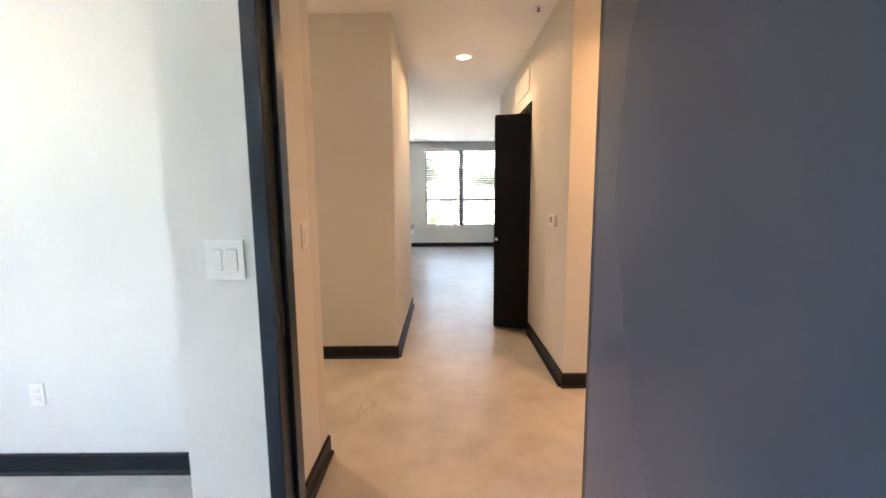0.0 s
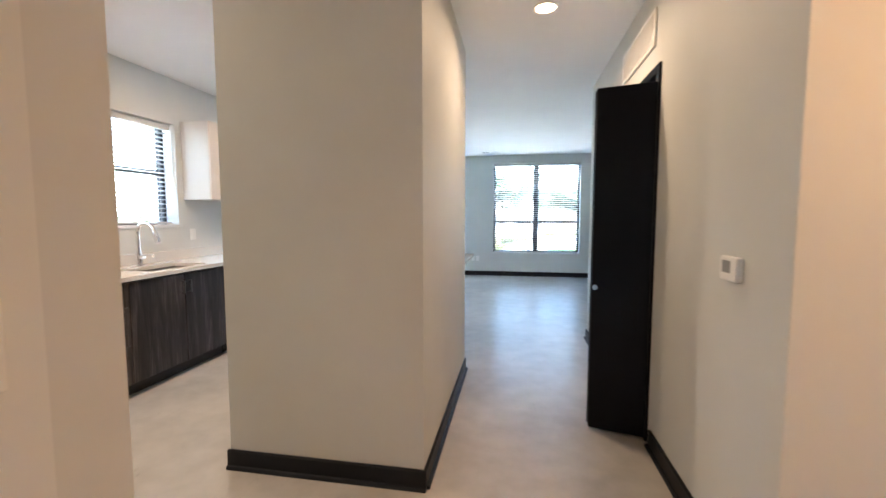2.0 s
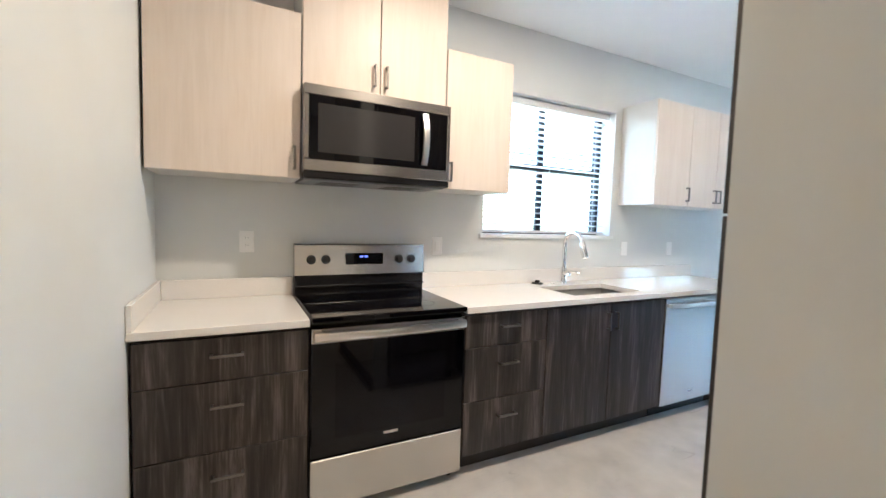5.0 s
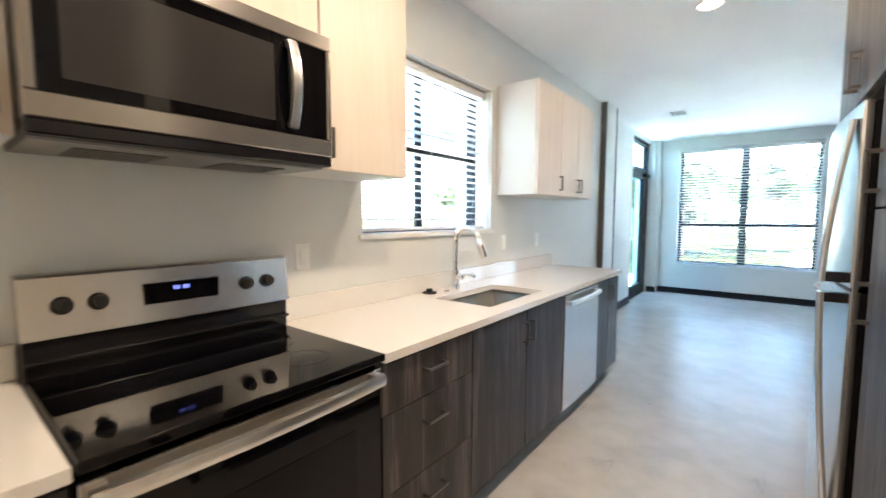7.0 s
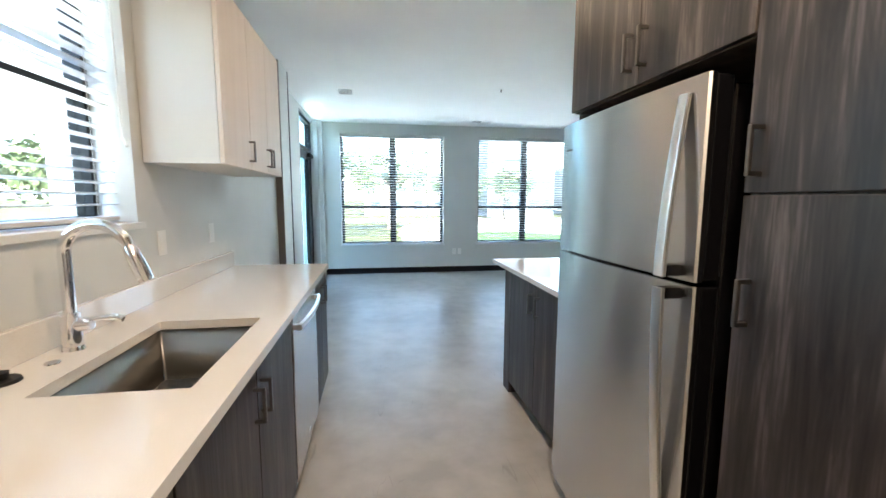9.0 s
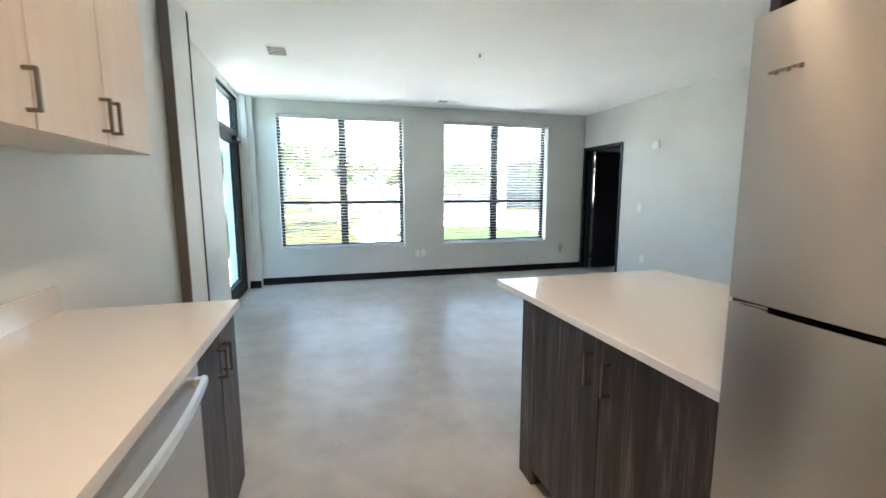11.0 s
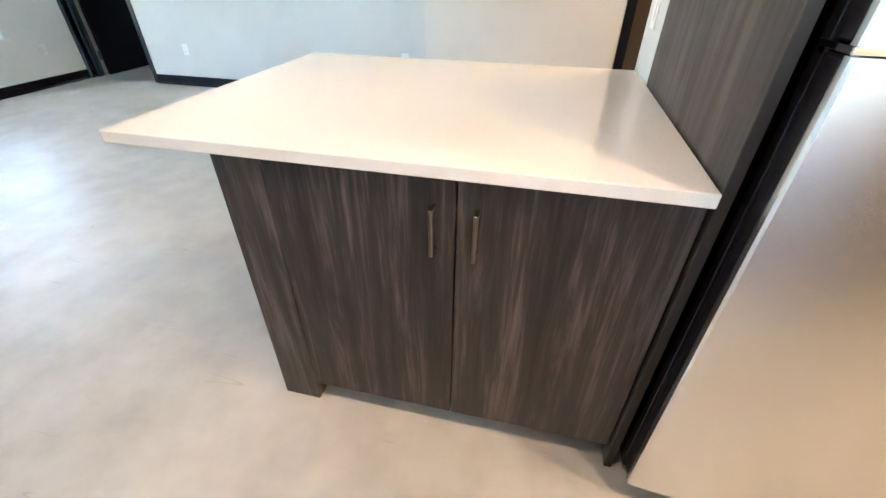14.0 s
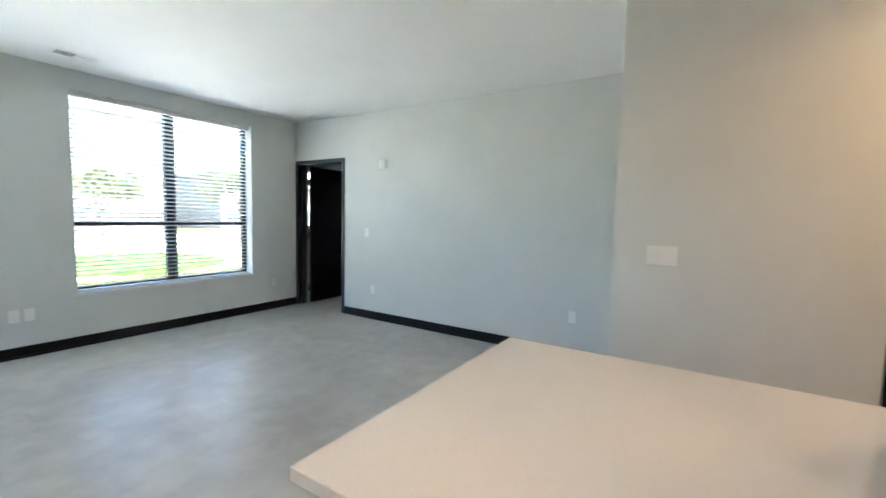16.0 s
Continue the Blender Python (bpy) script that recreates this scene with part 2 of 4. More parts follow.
handle_steel = steel("handle_steel", (0.86, 0.85, 0.83), 0.28)
stainless_v = steel("stainless_fridge", (0.74, 0.735, 0.725), 0.24, 0.94)
nickel = steel("brushed_nickel", (0.22, 0.205, 0.19), 0.34)
chrome = steel("chrome", (0.86, 0.86, 0.87), 0.06)
basin_steel = steel("basin_steel", (0.27, 0.26, 0.245), 0.30)
black_glass, _, _p = base_material("black_glass", (0.002, 0.002, 0.003), 0.035)
_p.inputs["Specular IOR Level"].default_value = 0.3
stainless_dark = steel("stainless_microwave", (0.40, 0.375, 0.35), 0.27, 0.4)
microwave_mesh = paint("microwave_mesh", (0.030, 0.029, 0.030), 0.16, 0.05, 900, 0.0, 0.4)
oven_window, _, _p = base_material("oven_window", (0.004, 0.004, 0.006), 0.06)
_p.inputs["Specular IOR Level"].default_value = 0.22
black_enamel = paint("black_enamel", (0.008, 0.008, 0.010), 0.22, 0.1, 200, 0.0001)
ring_grey = paint("ring_grey", (0.010, 0.010, 0.011), 0.1, 0.02, 300, 0.0)
black_rubber = paint("black_rubber", (0.012, 0.012, 0.012), 0.6, 0.1)
display_blue = glow("display_blue", (0.01, 0.09, 1.0), 0.03)
lens_glow = glow("lens_glow", (1.0, 0.66, 0.36), 0.5)
patio_leaf = clear("balcony_leaf_pane", (0.42, 0.53, 0.55))
pane = clear("window_pane", (0.78, 0.80, 0.79), 0.05)
patio_pane = clear("balcony_door_pane", (0.66, 0.79, 0.82))
pilaster_shade = paint("pilaster_shade", (0.15, 0.145, 0.14), 0.5, 0.12)
logo_grey = steel("logo_grey", (0.7, 0.7, 0.7), 0.3)

# ---------------------------------------------------------------- large structure
bm = bmesh.new()
sheet(bm, "z", -0.20, 0.0, (-3.42, 6.2), (-2.2, 11.3), [])
structure("floor", bm, floor_stone, "pale grey polished concrete floor with faint scuffs", "floor")
bm = bmesh.new()
sheet(bm, "z", ZC, ZC + 0.2, (-3.42, 6.2), (-2.2, 11.3), [])
structure("ceiling", bm, ceiling_paint, "smooth white painted flat ceiling", "ceiling")

W1 = (-2.74, 0.535, -0.854, 2.543)
W2 = (-0.192, 0.535, 1.711, 2.543)
W4 = (2.66, 1.15, 4.5, 2.09)
bm = bmesh.new()
sheet(bm, "y", YN, YN + 0.26, (-3.42, 6.2), (0, ZC), [W1, W2, W4])
structure("wall_north", bm, wall_paint, "pale grey painted wall with two large windows", "wall")

KW = (4.01, 1.27, 5.25, 2.275)
bm = bmesh.new()
RW = (-1.5, 0.6, 1.0, 2.35)
sheet(bm, "x", XW - 0.32, XW, (-2.2, 8.12), (0, ZC), [KW, RW])
structure("wall_west", bm, wall_paint, "pale grey painted kitchen wall with one window", "wall")
PD = (9.62, 0.0, 10.84, 2.67)
XP = -3.18
bm = bmesh.new()
sheet(bm, "x", XW - 0.32, XP, (8.12, YN), (0, ZC), [PD])
structure("wall_patio", bm, wall_paint, "pale grey recessed wall around the balcony door", "wall")
structure("pilaster", B((XW, 7.74, 0, XW + 0.07, 8.12, ZC)), wall_paint, "shallow painted pilaster beside the balcony recess", "pilaster")
# thin added board; its grey-brown stands for shade on the pilaster's south face
structure("trim", B((XW + 0.003, 7.728, 0.14, XW + 0.068, 7.739, ZC - 0.004), bev=0.001), pilaster_shade, "narrow grey-brown strip colouring the pilaster's side face as shaded", "trim")
# dark line along the pilaster's north corner, built as a strip
structure("trim", B((XW + 0.040, 8.1205, 0.0, XW + 0.076, 8.146, ZC - 0.004), bev=0.002), trim_paint, "thin dark strip down the pilaster's north corner", "trim")
structure("corner_chase", B((XP, 10.87, 0, -3.10, YN, ZC), (-3.10, 10.93, 0, -3.03, YN, ZC)), wall_paint, "narrow boxed-in pipe chase in the room corner", "pipe chase")

BD = (10.05, 0.0, 10.98, 2.12)
bm = bmesh.new()
sheet(bm, "x", XE, XE + 0.14, (6.26, YN), (0, ZC), [BD])
structure("wall_east", bm, wall_paint, "pale grey painted wall with a doorway in its corner", "wall")
structure("wall_return", B((XH + 0.14, 6.12, 0, XE + 0.14, 6.26, ZC)), wall_paint, "painted return wall behind the hall", "wall")
CL = (4.09, 0.0, 5.00, 2.222)
bm = bmesh.new()
sheet(bm, "x", XH, XH + 0.14, (2.878, 6.26), (0, ZC), [CL])
structure("wall_hall", bm, wall_paint, "pale grey hall wall with a closet opening", "wall")
structure("wall_alcove", B((XH + 0.14, 2.878, 0, 2.2, 3.02, ZC)), wall_paint, "painted wall facing the entry door", "wall")
structure("wall_alcove_end", B((2.06, 1.47, 0, 2.2, 2.878, ZC)), wall_paint, "painted end wall of the entry alcove", "wall")
# the unlit closet's darkness is put into this wall colour
closet_shade_paint = paint("closet_shade_paint", (0.09, 0.075, 0.06), 0.7)
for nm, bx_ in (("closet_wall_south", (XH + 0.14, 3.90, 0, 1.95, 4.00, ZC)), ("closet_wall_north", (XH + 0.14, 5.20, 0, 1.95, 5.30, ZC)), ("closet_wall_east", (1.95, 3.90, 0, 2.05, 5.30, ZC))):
    structure(nm, B(bx_), closet_shade_paint, "mechanical closet wall coloured dark to stand for missing light", "closet wall")

bm = bmesh.new()
sheet(bm, "x", -0.385, -0.118, (3.436, 5.085), (0, ZC), [])
structure("wall_spine", bm, wall_paint, "thick painted wall between hall and refrigerator", "wall")
structure("wall_stub", B((-1.183, 3.436, 0, -0.385, 3.556, ZC)), wall_paint, "short painted wall closing the pantry's side", "wall")
structure("wall_kitchen_south", B((XW, 2.0, 0, -0.345, YS, ZC)), wall_paint, "pale painted end wall of the kitchen", "wall")
structure("wall_entry_block", B((-0.545, 1.32, 0, -0.345, 2.0, ZC)), room_paint, "white painted wall block beside the entry door", "wall")
EN = (-0.290, 0.0, 0.824, 2.16)
bm = bmesh.new()
sheet(bm, "y", 1.32, 1.47, (-0.345, 3.4), (0, ZC), [EN])
structure("wall_entry", bm, room_paint, "white painted wall with the entry doorway", "wall")
structure("wall_room_east", B((3.26, -2.2, 0, 3.4, 1.32, ZC)), room_paint, "white painted wall of the first room", "wall")
structure("wall_room_north", B((XW, 1.994, 0, -0.545, 1.9995, ZC)), room_paint, "white painted wall with an outlet", "wall")
bm = bmesh.new()
sheet(bm, "y", -2.2, -2.0, (XW - 0.32, 3.4), (0, ZC), [])
structure("wall_room_south", bm, room_paint, "white painted wall closing the first room", "wall")
structure("wall_bedroom_south", B((XE + 0.14, 7.0, 0, 6.2, 7.14, ZC)), wall_paint, "painted bedroom wall", "wall")
structure("wall_bedroom_east", B((6.06, 7.14, 0, 6.2, YN, ZC)), wall_paint, "painted bedroom wall", "wall")


def baseboard(x0, y0, x1, y1, nx, ny):
    """A dark base with a rounded shoe along a wall's foot; nx, ny point into the room."""
    bm = bmesh.new()
    t, s, h = 0.014, 0.030, 0.102
    prof = [(0, 0), (s, 0), (s, 0.010), (s - 0.005, 0.017), (t, 0.020), (t, h - 0.006), (t - 0.006, h), (0, h)]
    ends = []
    for x, y in ((x0, y0), (x1, y1)):
        ends.append([bm.verts.new((x + nx * d, y + ny * d, z)) for d, z in prof])
    n = len(prof)
    for i in range(n):
        bm.faces.new((ends[0][i], ends[0][(i + 1) % n], ends[1][(i + 1) % n], ends[1][i]))
    bm.faces.new(ends[0])
    bm.faces.new(ends[1][::-1])
    structure("baseboard", bm, trim_paint, "dark charcoal baseboard with a shoe moulding", "baseboard")


for run in ((-3.03, YN, XE, YN, 0, -1), (XE, 6.26, XE, 10.0, -1, 0), (XH, 2.878, XH, 4.04, -1, 0), (XH, 5.05, XH, 6.26, -1, 0),
            (XH - 0.014, 2.878, 2.06, 2.878, 0, -1), (-1.197, 3.436, -0.104, 3.436, 0, -1), (-0.118, 3.436, -0.118, 5.085, 1, 0),
            (-0.345, 1.50, -0.345, 2.134, 1, 0), (-2.45, YS, -0.345, YS, 0, 1), (XW, 1.994, -0.545, 1.994, 0, -1),
            (-0.545, 1.32, -0.545, 1.994, -1, 0), (XP, 8.135, XP, 9.60, 1, 0), (XW, 6.36, XW, 7.74, 1, 0),
            (XP, 10.87, -3.03, 10.87, 0, -1), (2.06, 1.47, 2.06, 2.878, -1, 0)):
    baseboard(*run)

# ---------------------------------------------------------------- windows and blinds


def window(name, axis, wall, out, u0, z0, u1, z1, rail, mull, label, half=0.055, f=0.045, m0=0.138, m1=0.212):
    """A dark metal window set deep in its opening. axis: the wall's normal; wall: inner face; out: +1 or -1 to the outside."""
    def bx(ua, za, ub, zb, d0, d1):
        a, b = sorted((wall + out * d0, wall + out * d1))
        return (a, ua, za, b, ub, zb) if axis == "x" else (ua, a, za, ub, b, zb)
    mid = (u0 + u1) / 2 if mull is None else mull
    base = (wall + out * 0.13, mid, z0) if axis == "x" else (mid, wall + out * 0.13, z0)
    w = thing(name, base, label, "window")
    w["kind"] = "structure"
    part("window_frame", B(bx(u0, z0, u1, z0 + f, 0.14, 0.21), bx(u0, z1 - f, u1, z1, 0.14, 0.21), bx(u0, z0 + f, u0 + f, z1 - f, 0.14, 0.21),
                           bx(u1 - f, z0 + f, u1, z1 - f, 0.14, 0.21), bev=0.003), window_black, w)
    part("mullion", B(bx(mid - half, z0 + f, mid + half, z1 - f, m0, m1), bev=0.003), window_black, w)
    for a, b in ((u0 + f, mid - half), (mid + half, u1 - f)):
        part("meeting_rail", B(bx(a, rail - 0.024, b, rail + 0.024, 0.145, 0.205), bev=0.003), window_black, w)
        for za, zb in ((z0 + f, rail - 0.024), (rail + 0.024, z1 - f)):
            g = part("pane", B(bx(a, za, b, zb, 0.172, 0.178)), pane, w)
            g.visible_shadow = False
    part("window_sill", B(bx(u0 - 0.03, z0 - 0.025, u1 + 0.03, z0 + 0.002, -0.018, 0.002), bx(u0 + 0.002, z0 - 0.020, u1 - 0.002, z0 + 0.003, 0.0021, 0.14), bev=0.002), sill_paint, w, "white painted sill")
    return w


def blind(axis, wall, out, u0, z0, u1, z1, pitch, tilt, label, depth=0.07):
    """A venetian blind hung in the opening: headrail, slats, bottom rail, cords."""
    def bx(ua, za, ub, zb, d0, d1):
        a, b = sorted((wall + out * d0, wall + out * d1))
        return (a, ua, za, b, ub, zb) if axis == "x" else (ua, a, za, ub, b, zb)
    mid = (u0 + u1) / 2
    base = (wall + out * depth, mid, z1) if axis == "x" else (mid, wall + out * depth, z1)
    t = thing("venetian_blind", base, label, "blind", "window blinds")
    part("headrail", B(bx(u0 + 0.01, z1 - 0.055, u1 - 0.01, z1 - 0.004, depth - 0.035, depth + 0.03), bev=0.004), slat_white, t)
    part("bottom_rail", B(bx(u0 + 0.012, z0 + 0.012, u1 - 0.012, z0 + 0.030, depth - 0.026, depth + 0.026), bev=0.004), slat_white, t)
    # one slat, shared
    w2, seg = 0.0245, 4
    bm = bmesh.new()
    rows = []
    L0, L1 = u0 + 0.012 - mid, u1 - 0.012 - mid
    for side in (0, 1):
        for k in range(seg + 1):
            s = -1 + 2 * k / seg
            d = w2 * s
            h = 0.0045 * (1 - s * s) + (0.0 if side == 0 else 0.0022)
            d, h = d * math.cos(tilt) - h * math.sin(tilt), d * math.sin(tilt) + h * math.cos(tilt)
            pr = []
            for L in (L0, L1):
                pr.append(bm.verts.new((out * d, L, h) if axis == "x" else (L, out * d, h)))
            rows.append(pr)
    loop = rows[:seg + 1] + rows[seg + 1:][::-1]
    for a, b in zip(loop, loop[1:] + loop[:1]):
        bm.faces.new((a[0], a[1], b[1], b[0]))
    for e in (0, 1):
        bm.faces.new([r[e] for r in loop])
    me = finish("slat", bm, slat_white)
    z = z0 + 0.030 + pitch
    while z < z1 - 0.06:
        s = new("slat", me)
        s.parent = t
        s.location = (0, 0, z - z1)
        z += pitch
    for f in (0.12, 0.5, 0.88):
        u = u0 + f * (u1 - u0)
        part("ladder_cord", B(bx(u - 0.001, z0 + 0.03, u + 0.001, z1 - 0.05, depth - 0.0275, depth - 0.0255)), slat_white, t)
    return t


window("window_1", "y", YN, 1, *W1, 1.235, None, "large black-framed four-pane window over a lawn")
window("window_2", "y", YN, 1, *W2, 1.235, None, "large black-framed four-pane window over a lawn")
window("window_3", "x", XW, -1, KW[0], KW[1], KW[2], KW[3], 1.79, None, "black-framed kitchen window above the sink", 0.026, 0.030, 0.160, 0.190)
window("window_4", "y", YN, 1, *W4, 1.75, None, "black-framed bedroom window")
window("window_5", "x", XW, -1, *RW, 1.4, None, "wide window of the first room")
blind("y", YN, 1, *W1, 0.046, radians(-12), "white venetian blind lowered with open slats", 0.075)
blind("y", YN, 1, *W2, 0.046, radians(-12), "white venetian blind lowered with open slats", 0.075)
blind("y", YN, 1, *W4, 0.046, radians(4), "white venetian blind in the bedroom window", 0.075)
blind("x", XW, -1, KW[0], KW[1], KW[2], KW[3], 0.044, radians(-4), "white venetian blind lowered over the sink window", 0.085)
bm = bmesh.new()
tube(bm, [(XW - 0.030, 5.235, 2.2), (XW - 0.028, 5.236, 1.9), (XW - 0.026, 5.236, 1.62)], 0.004, 8)
tube(bm, [(XW - 0.026, 5.236, 1.62), (XW - 0.015, 5.232, 1.605), (XW - 0.006, 5.228, 1.585)], 0.006, 8)
solo("blind_wand", bm, white_plastic, "thin white tilt wand of the kitchen blind", "blind wand", smooth=True)

# balcony door with transom, all dark metal
bdoor = thing("door_balcony", (XP - 0.05, 10.1, 0), "dark metal glazed balcony door with a transom above", "door")
bdoor["kind"] = "structure"
xa, xb = XP - 0.12, XP - 0.03
part("frame", B((xa, 9.62, 0, xb, 9.67, 2.67), (xa, 10.79, 0, xb, 10.84, 2.67), (xa, 9.67, 2.62, xb, 10.79, 2.67), (xa, 9.67, 2.14, xb, 10.79, 2.205), (xa, 9.67, 0.0, xb, 10.79, 0.03), bev=0.003), window_black, bdoor)
leaf = part("door_leaf", B((xa + 0.02, 9.675, 0.032, xb - 0.01, 9.755, 2.135), (xa + 0.02, 10.56, 0.032, xb - 0.01, 10.785, 2.135), (xa + 0.02, 9.755, 2.03, xb - 0.01, 10.56, 2.135), (xa + 0.02, 9.755, 0.032, xb - 0.01, 10.56, 0.20), bev=0.003), window_black, bdoor)
for yy0, z0, yy1, z1, nm in ((9.755, 0.20, 10.56, 2.03, "pane"), (9.67, 2.205, 10.79, 2.62, "pane")):
    g = part(nm, B((xa + 0.045, yy0, z0, xa + 0.051, yy1, z1)), patio_leaf if z1 < 2.1 else patio_pane, bdoor)
    g.visible_shadow = False
bm = bmesh.new()
tube(bm, [(xb - 0.012, 10.62, 1.02), (xb + 0.035, 10.62, 1.02), (xb + 0.04, 10.61, 1.02), (xb + 0.04, 10.50, 1.02)], 0.010, 8)
part("door_handle", bm, nickel, bdoor, "dull metal lever handle", True)
part("closer", B((xb - 0.008, 10.45, 2.06, xb + 0.05, 10.75, 2.12), bev=0.006), window_black, bdoor)


def swing_frame(name, label, axis, wall, thick, u0, u1, h, material, casing=0.055):
    """A metal door frame wrapped round an opening."""
    t = thing(name, (wall, (u0 + u1) / 2, 0) if axis == "x" else ((u0 + u1) / 2, wall, 0), label, "door frame")
    t["kind"] = "structure"
    j = 0.05

    def bx(ua, za, ub, zb, d0, d1):
        return (wall + d0, ua, za, wall + d1, ub, zb) if axis == "x" else (ua, wall + d0, za, ub, wall + d1, zb)
    for nm, ua, ub in (("jamb", u0, u0 + j), ("jamb", u1 - j, u1)):
        part(nm, B(bx(ua, 0, ub, h, -0.014, thick + 0.014), bev=0.003), material, t)
        k = 0.016
        s0, s1 = (ub, ub + k) if ua == u0 else (ua - k, ua)
        part("stop", B(bx(s0, 0, s1, h - j - k, thick * 0.40, thick * 0.40 + 0.05), bev=0.002), material, t)
    part("head", B(bx(u0 + j, h - j, u1 - j, h, -0.014, thick + 0.014), bev=0.003), material, t)
    return t


ef = swing_frame("door_frame_entry", "dark navy metal frame of the entry doorway", "y", 1.32, 0.15, EN[0] + 0.002, EN[2] - 0.002, EN[3] - 0.002, frame_navy)
part("strike_plate", B((-0.2385, 1.352, 0.92, -0.2355, 1.378, 1.02), bev=0.001), nickel, ef, "small steel strike plate")
bf = swing_frame("door_frame_bedroom", "dark navy metal frame of the bedroom doorway", "x", XE, 0.14, BD[0] - 0.043, BD[2] + 0.05, BD[3] + 0.045, frame_navy)
cf = swing_frame("door_frame_closet", "dark frame of the closet opening", "x", XH, 0.14, CL[0] + 0.002, CL[2] - 0.002, CL[3] - 0.002, door_black)

# entry door, swung open a right angle into the first room
ed = thing("entry_door", (0.775, 1.36, 0), "navy blue painted entry door standing wide open", "door")
part("door_leaf", B((0.742, 0.455, 0.012, 0.770, 1.372, 2.10), bev=0.003), door_navy, ed)
for z in (0.25, 1.05, 1.85):
    bm = bmesh.new()
    cyl(bm, (0.766, 1.380, z - 0.05), (0.766, 1.380, z + 0.05), 0.007, seg=10)
    part("hinge", bm, nickel, ed, smooth=True)
# bedroom door, open into the bedroom
bdm = thing("bedroom_door", (2.60, 10.93, 0), "black painted bedroom door standing open", "door")
part("door_leaf", B((2.60, 10.895, 0.012, 3.46, 10.935, 2.10), bev=0.003), door_black, bdm)
for z in (0.24, 1.06, 1.86):
    bm = bmesh.new()
    cyl(bm, (2.592, 10.925, z - 0.05), (2.592, 10.925, z + 0.05), 0.008, seg=10)
    box(bm, 2.560, 10.9235, z - 0.05, 2.590, 10.9265, z + 0.05)
    part("hinge", bm, nickel, bdm, "pale steel hinge", True)
bm = bmesh.new()
tube(bm, [(3.39, 10.895, 1.0), (3.39, 10.84, 1.0), (3.38, 10.835, 1.0), (3.28, 10.835, 1.0)], 0.010, 8)
part("door_handle", bm, nickel, bdm, "", True)

# bifold closet door, folded back
bif = thing("bifold_door", (1.10, 4.13, 0), "black bifold closet door folded open into the hall", "door")
for nm, (px, py), (qx, qy) in (("folding_leaf", (1.100, 4.118), (0.787, 4.196)), ("folding_leaf", (0.787, 4.236), (1.100, 4.30))):
    bm = bmesh.new()
    L = math.hypot(qx - px, qy - py)
    box(bm, 0, -0.016, 0.018, L, 0.016, 2.115, bev=0.003)
    bm.transform(Matrix.Translation((px, py, 0)) @ Matrix.Rotation(math.atan2(qy - py, qx - px), 4, "Z"))
    part(nm, bm, door_black, bif)
bm = bmesh.new()
cyl(bm, (0.80, 4.178, 0.921), (0.798, 4.166, 0.921), 0.008, seg=12)
cyl(bm, (0.798, 4.166, 0.921), (0.795, 4.148, 0.921), 0.014, 0.016, 14)
part("knob", bm, chrome, bif, "small round steel knob", True)
bm = bmesh.new()
tube(bm, [(1.095, 4.12, 2.115), (1.10, 4.125, 2.14), (1.115, 4.135, 2.16)], 0.004, 6)
part("top_pivot", bm, nickel, bif, "", True)

# ---------------------------------------------------------------- kitchen
XF = XW + 0.635      # base cabinet front
XU = XW + 0.335      # upper cabinet front


def pull(parent, a, b, out):
    """A squared bar pull between a and b, standing off along out."""
    a, b, o = Vector(a), Vector(b), Vector(out)
    r = 0.005
    bm = bmesh.new()
    d = (b - a).normalized()
    for p in (a, b):
        box(bm, *[min(p[i] - r, p[i] + o[i] + (r if o[i] == 0 else 0)) for i in range(3)], *[max(p[i] + r, p[i] + o[i] + (r if o[i] == 0 else 0)) for i in range(3)])
    p, q = a + o - d * r, b + o + d * r
    box(bm, *[min(p[i], q[i]) - (r if d[i] == 0 else 0) for i in range(3)], *[max(p[i], q[i]) + (r if d[i] == 0 else 0) for i in range(3)], bev=0.0015)
    part("handle", bm, nickel, parent, "brushed metal bar pull")


def base_unit(y0, y1, label, fronts, name="base_cabinet", hollow=False):
    """fronts: list of (y0, z0, y1, z1, kind); hollow leaves room for a basin"""
    c = thing(name, ((XW + XF) / 2, (y0 + y1) / 2, 0), label, "cabinet", "kitchen base cabinets")
    x0, x1, zt = XW + 0.004, XF - 0.021, CT - 0.034
    if hollow:
        shell = B((x0, y0 + 0.001, 0.10, x1, y0 + 0.019, zt), (x0, y1 - 0.019, 0.10, x1, y1 - 0.001, zt), (x0, y0 + 0.019, 0.10, x1, y1 - 0.019, 0.118),
                  (x0, y0 + 0.019, 0.118, x0 + 0.008, y1 - 0.019, zt), (x1 - 0.018, y0 + 0.019, zt - 0.03, x1, y1 - 0.019, zt))
    else:
        shell = B((x0, y0 + 0.001, 0.10, x1, y1 - 0.001, zt), bev=0.001)
    part("body", shell, carcass, c)
    part("toe_kick", B((XW + 0.004, y0 + 0.001, 0, XF - 0.085, y1 - 0.001, 0.098)), carcass, c, "dark recessed toe kick")
    for a, z0, b, z1, kind in fronts:
        nm = "drawer_front" if kind == "drawer" else "door"
        d = part(nm, B((XF - 0.020, a + 0.002, z0 + 0.002, XF, b - 0.002, z1 - 0.002), bev=0.0015), dark_wood, c)
        if kind == "drawer":
            m = (a + b) / 2
            zz = z1 - 0.07 if z1 - z0 < 0.25 else (z0 + z1) / 2 + 0.05
            pull(d, (XF, m - 0.055, zz), (XF, m + 0.055, zz), (0.03, 0, 0))
        elif kind == "left":
            pull(d, (XF, a + 0.035, z1 - 0.16), (XF, a + 0.035, z1 - 0.06), (0.03, 0, 0))
        elif kind == "right":
            pull(d, (XF, b - 0.035, z1 - 0.16), (XF, b - 0.035, z1 - 0.06), (0.03, 0, 0))
    return c


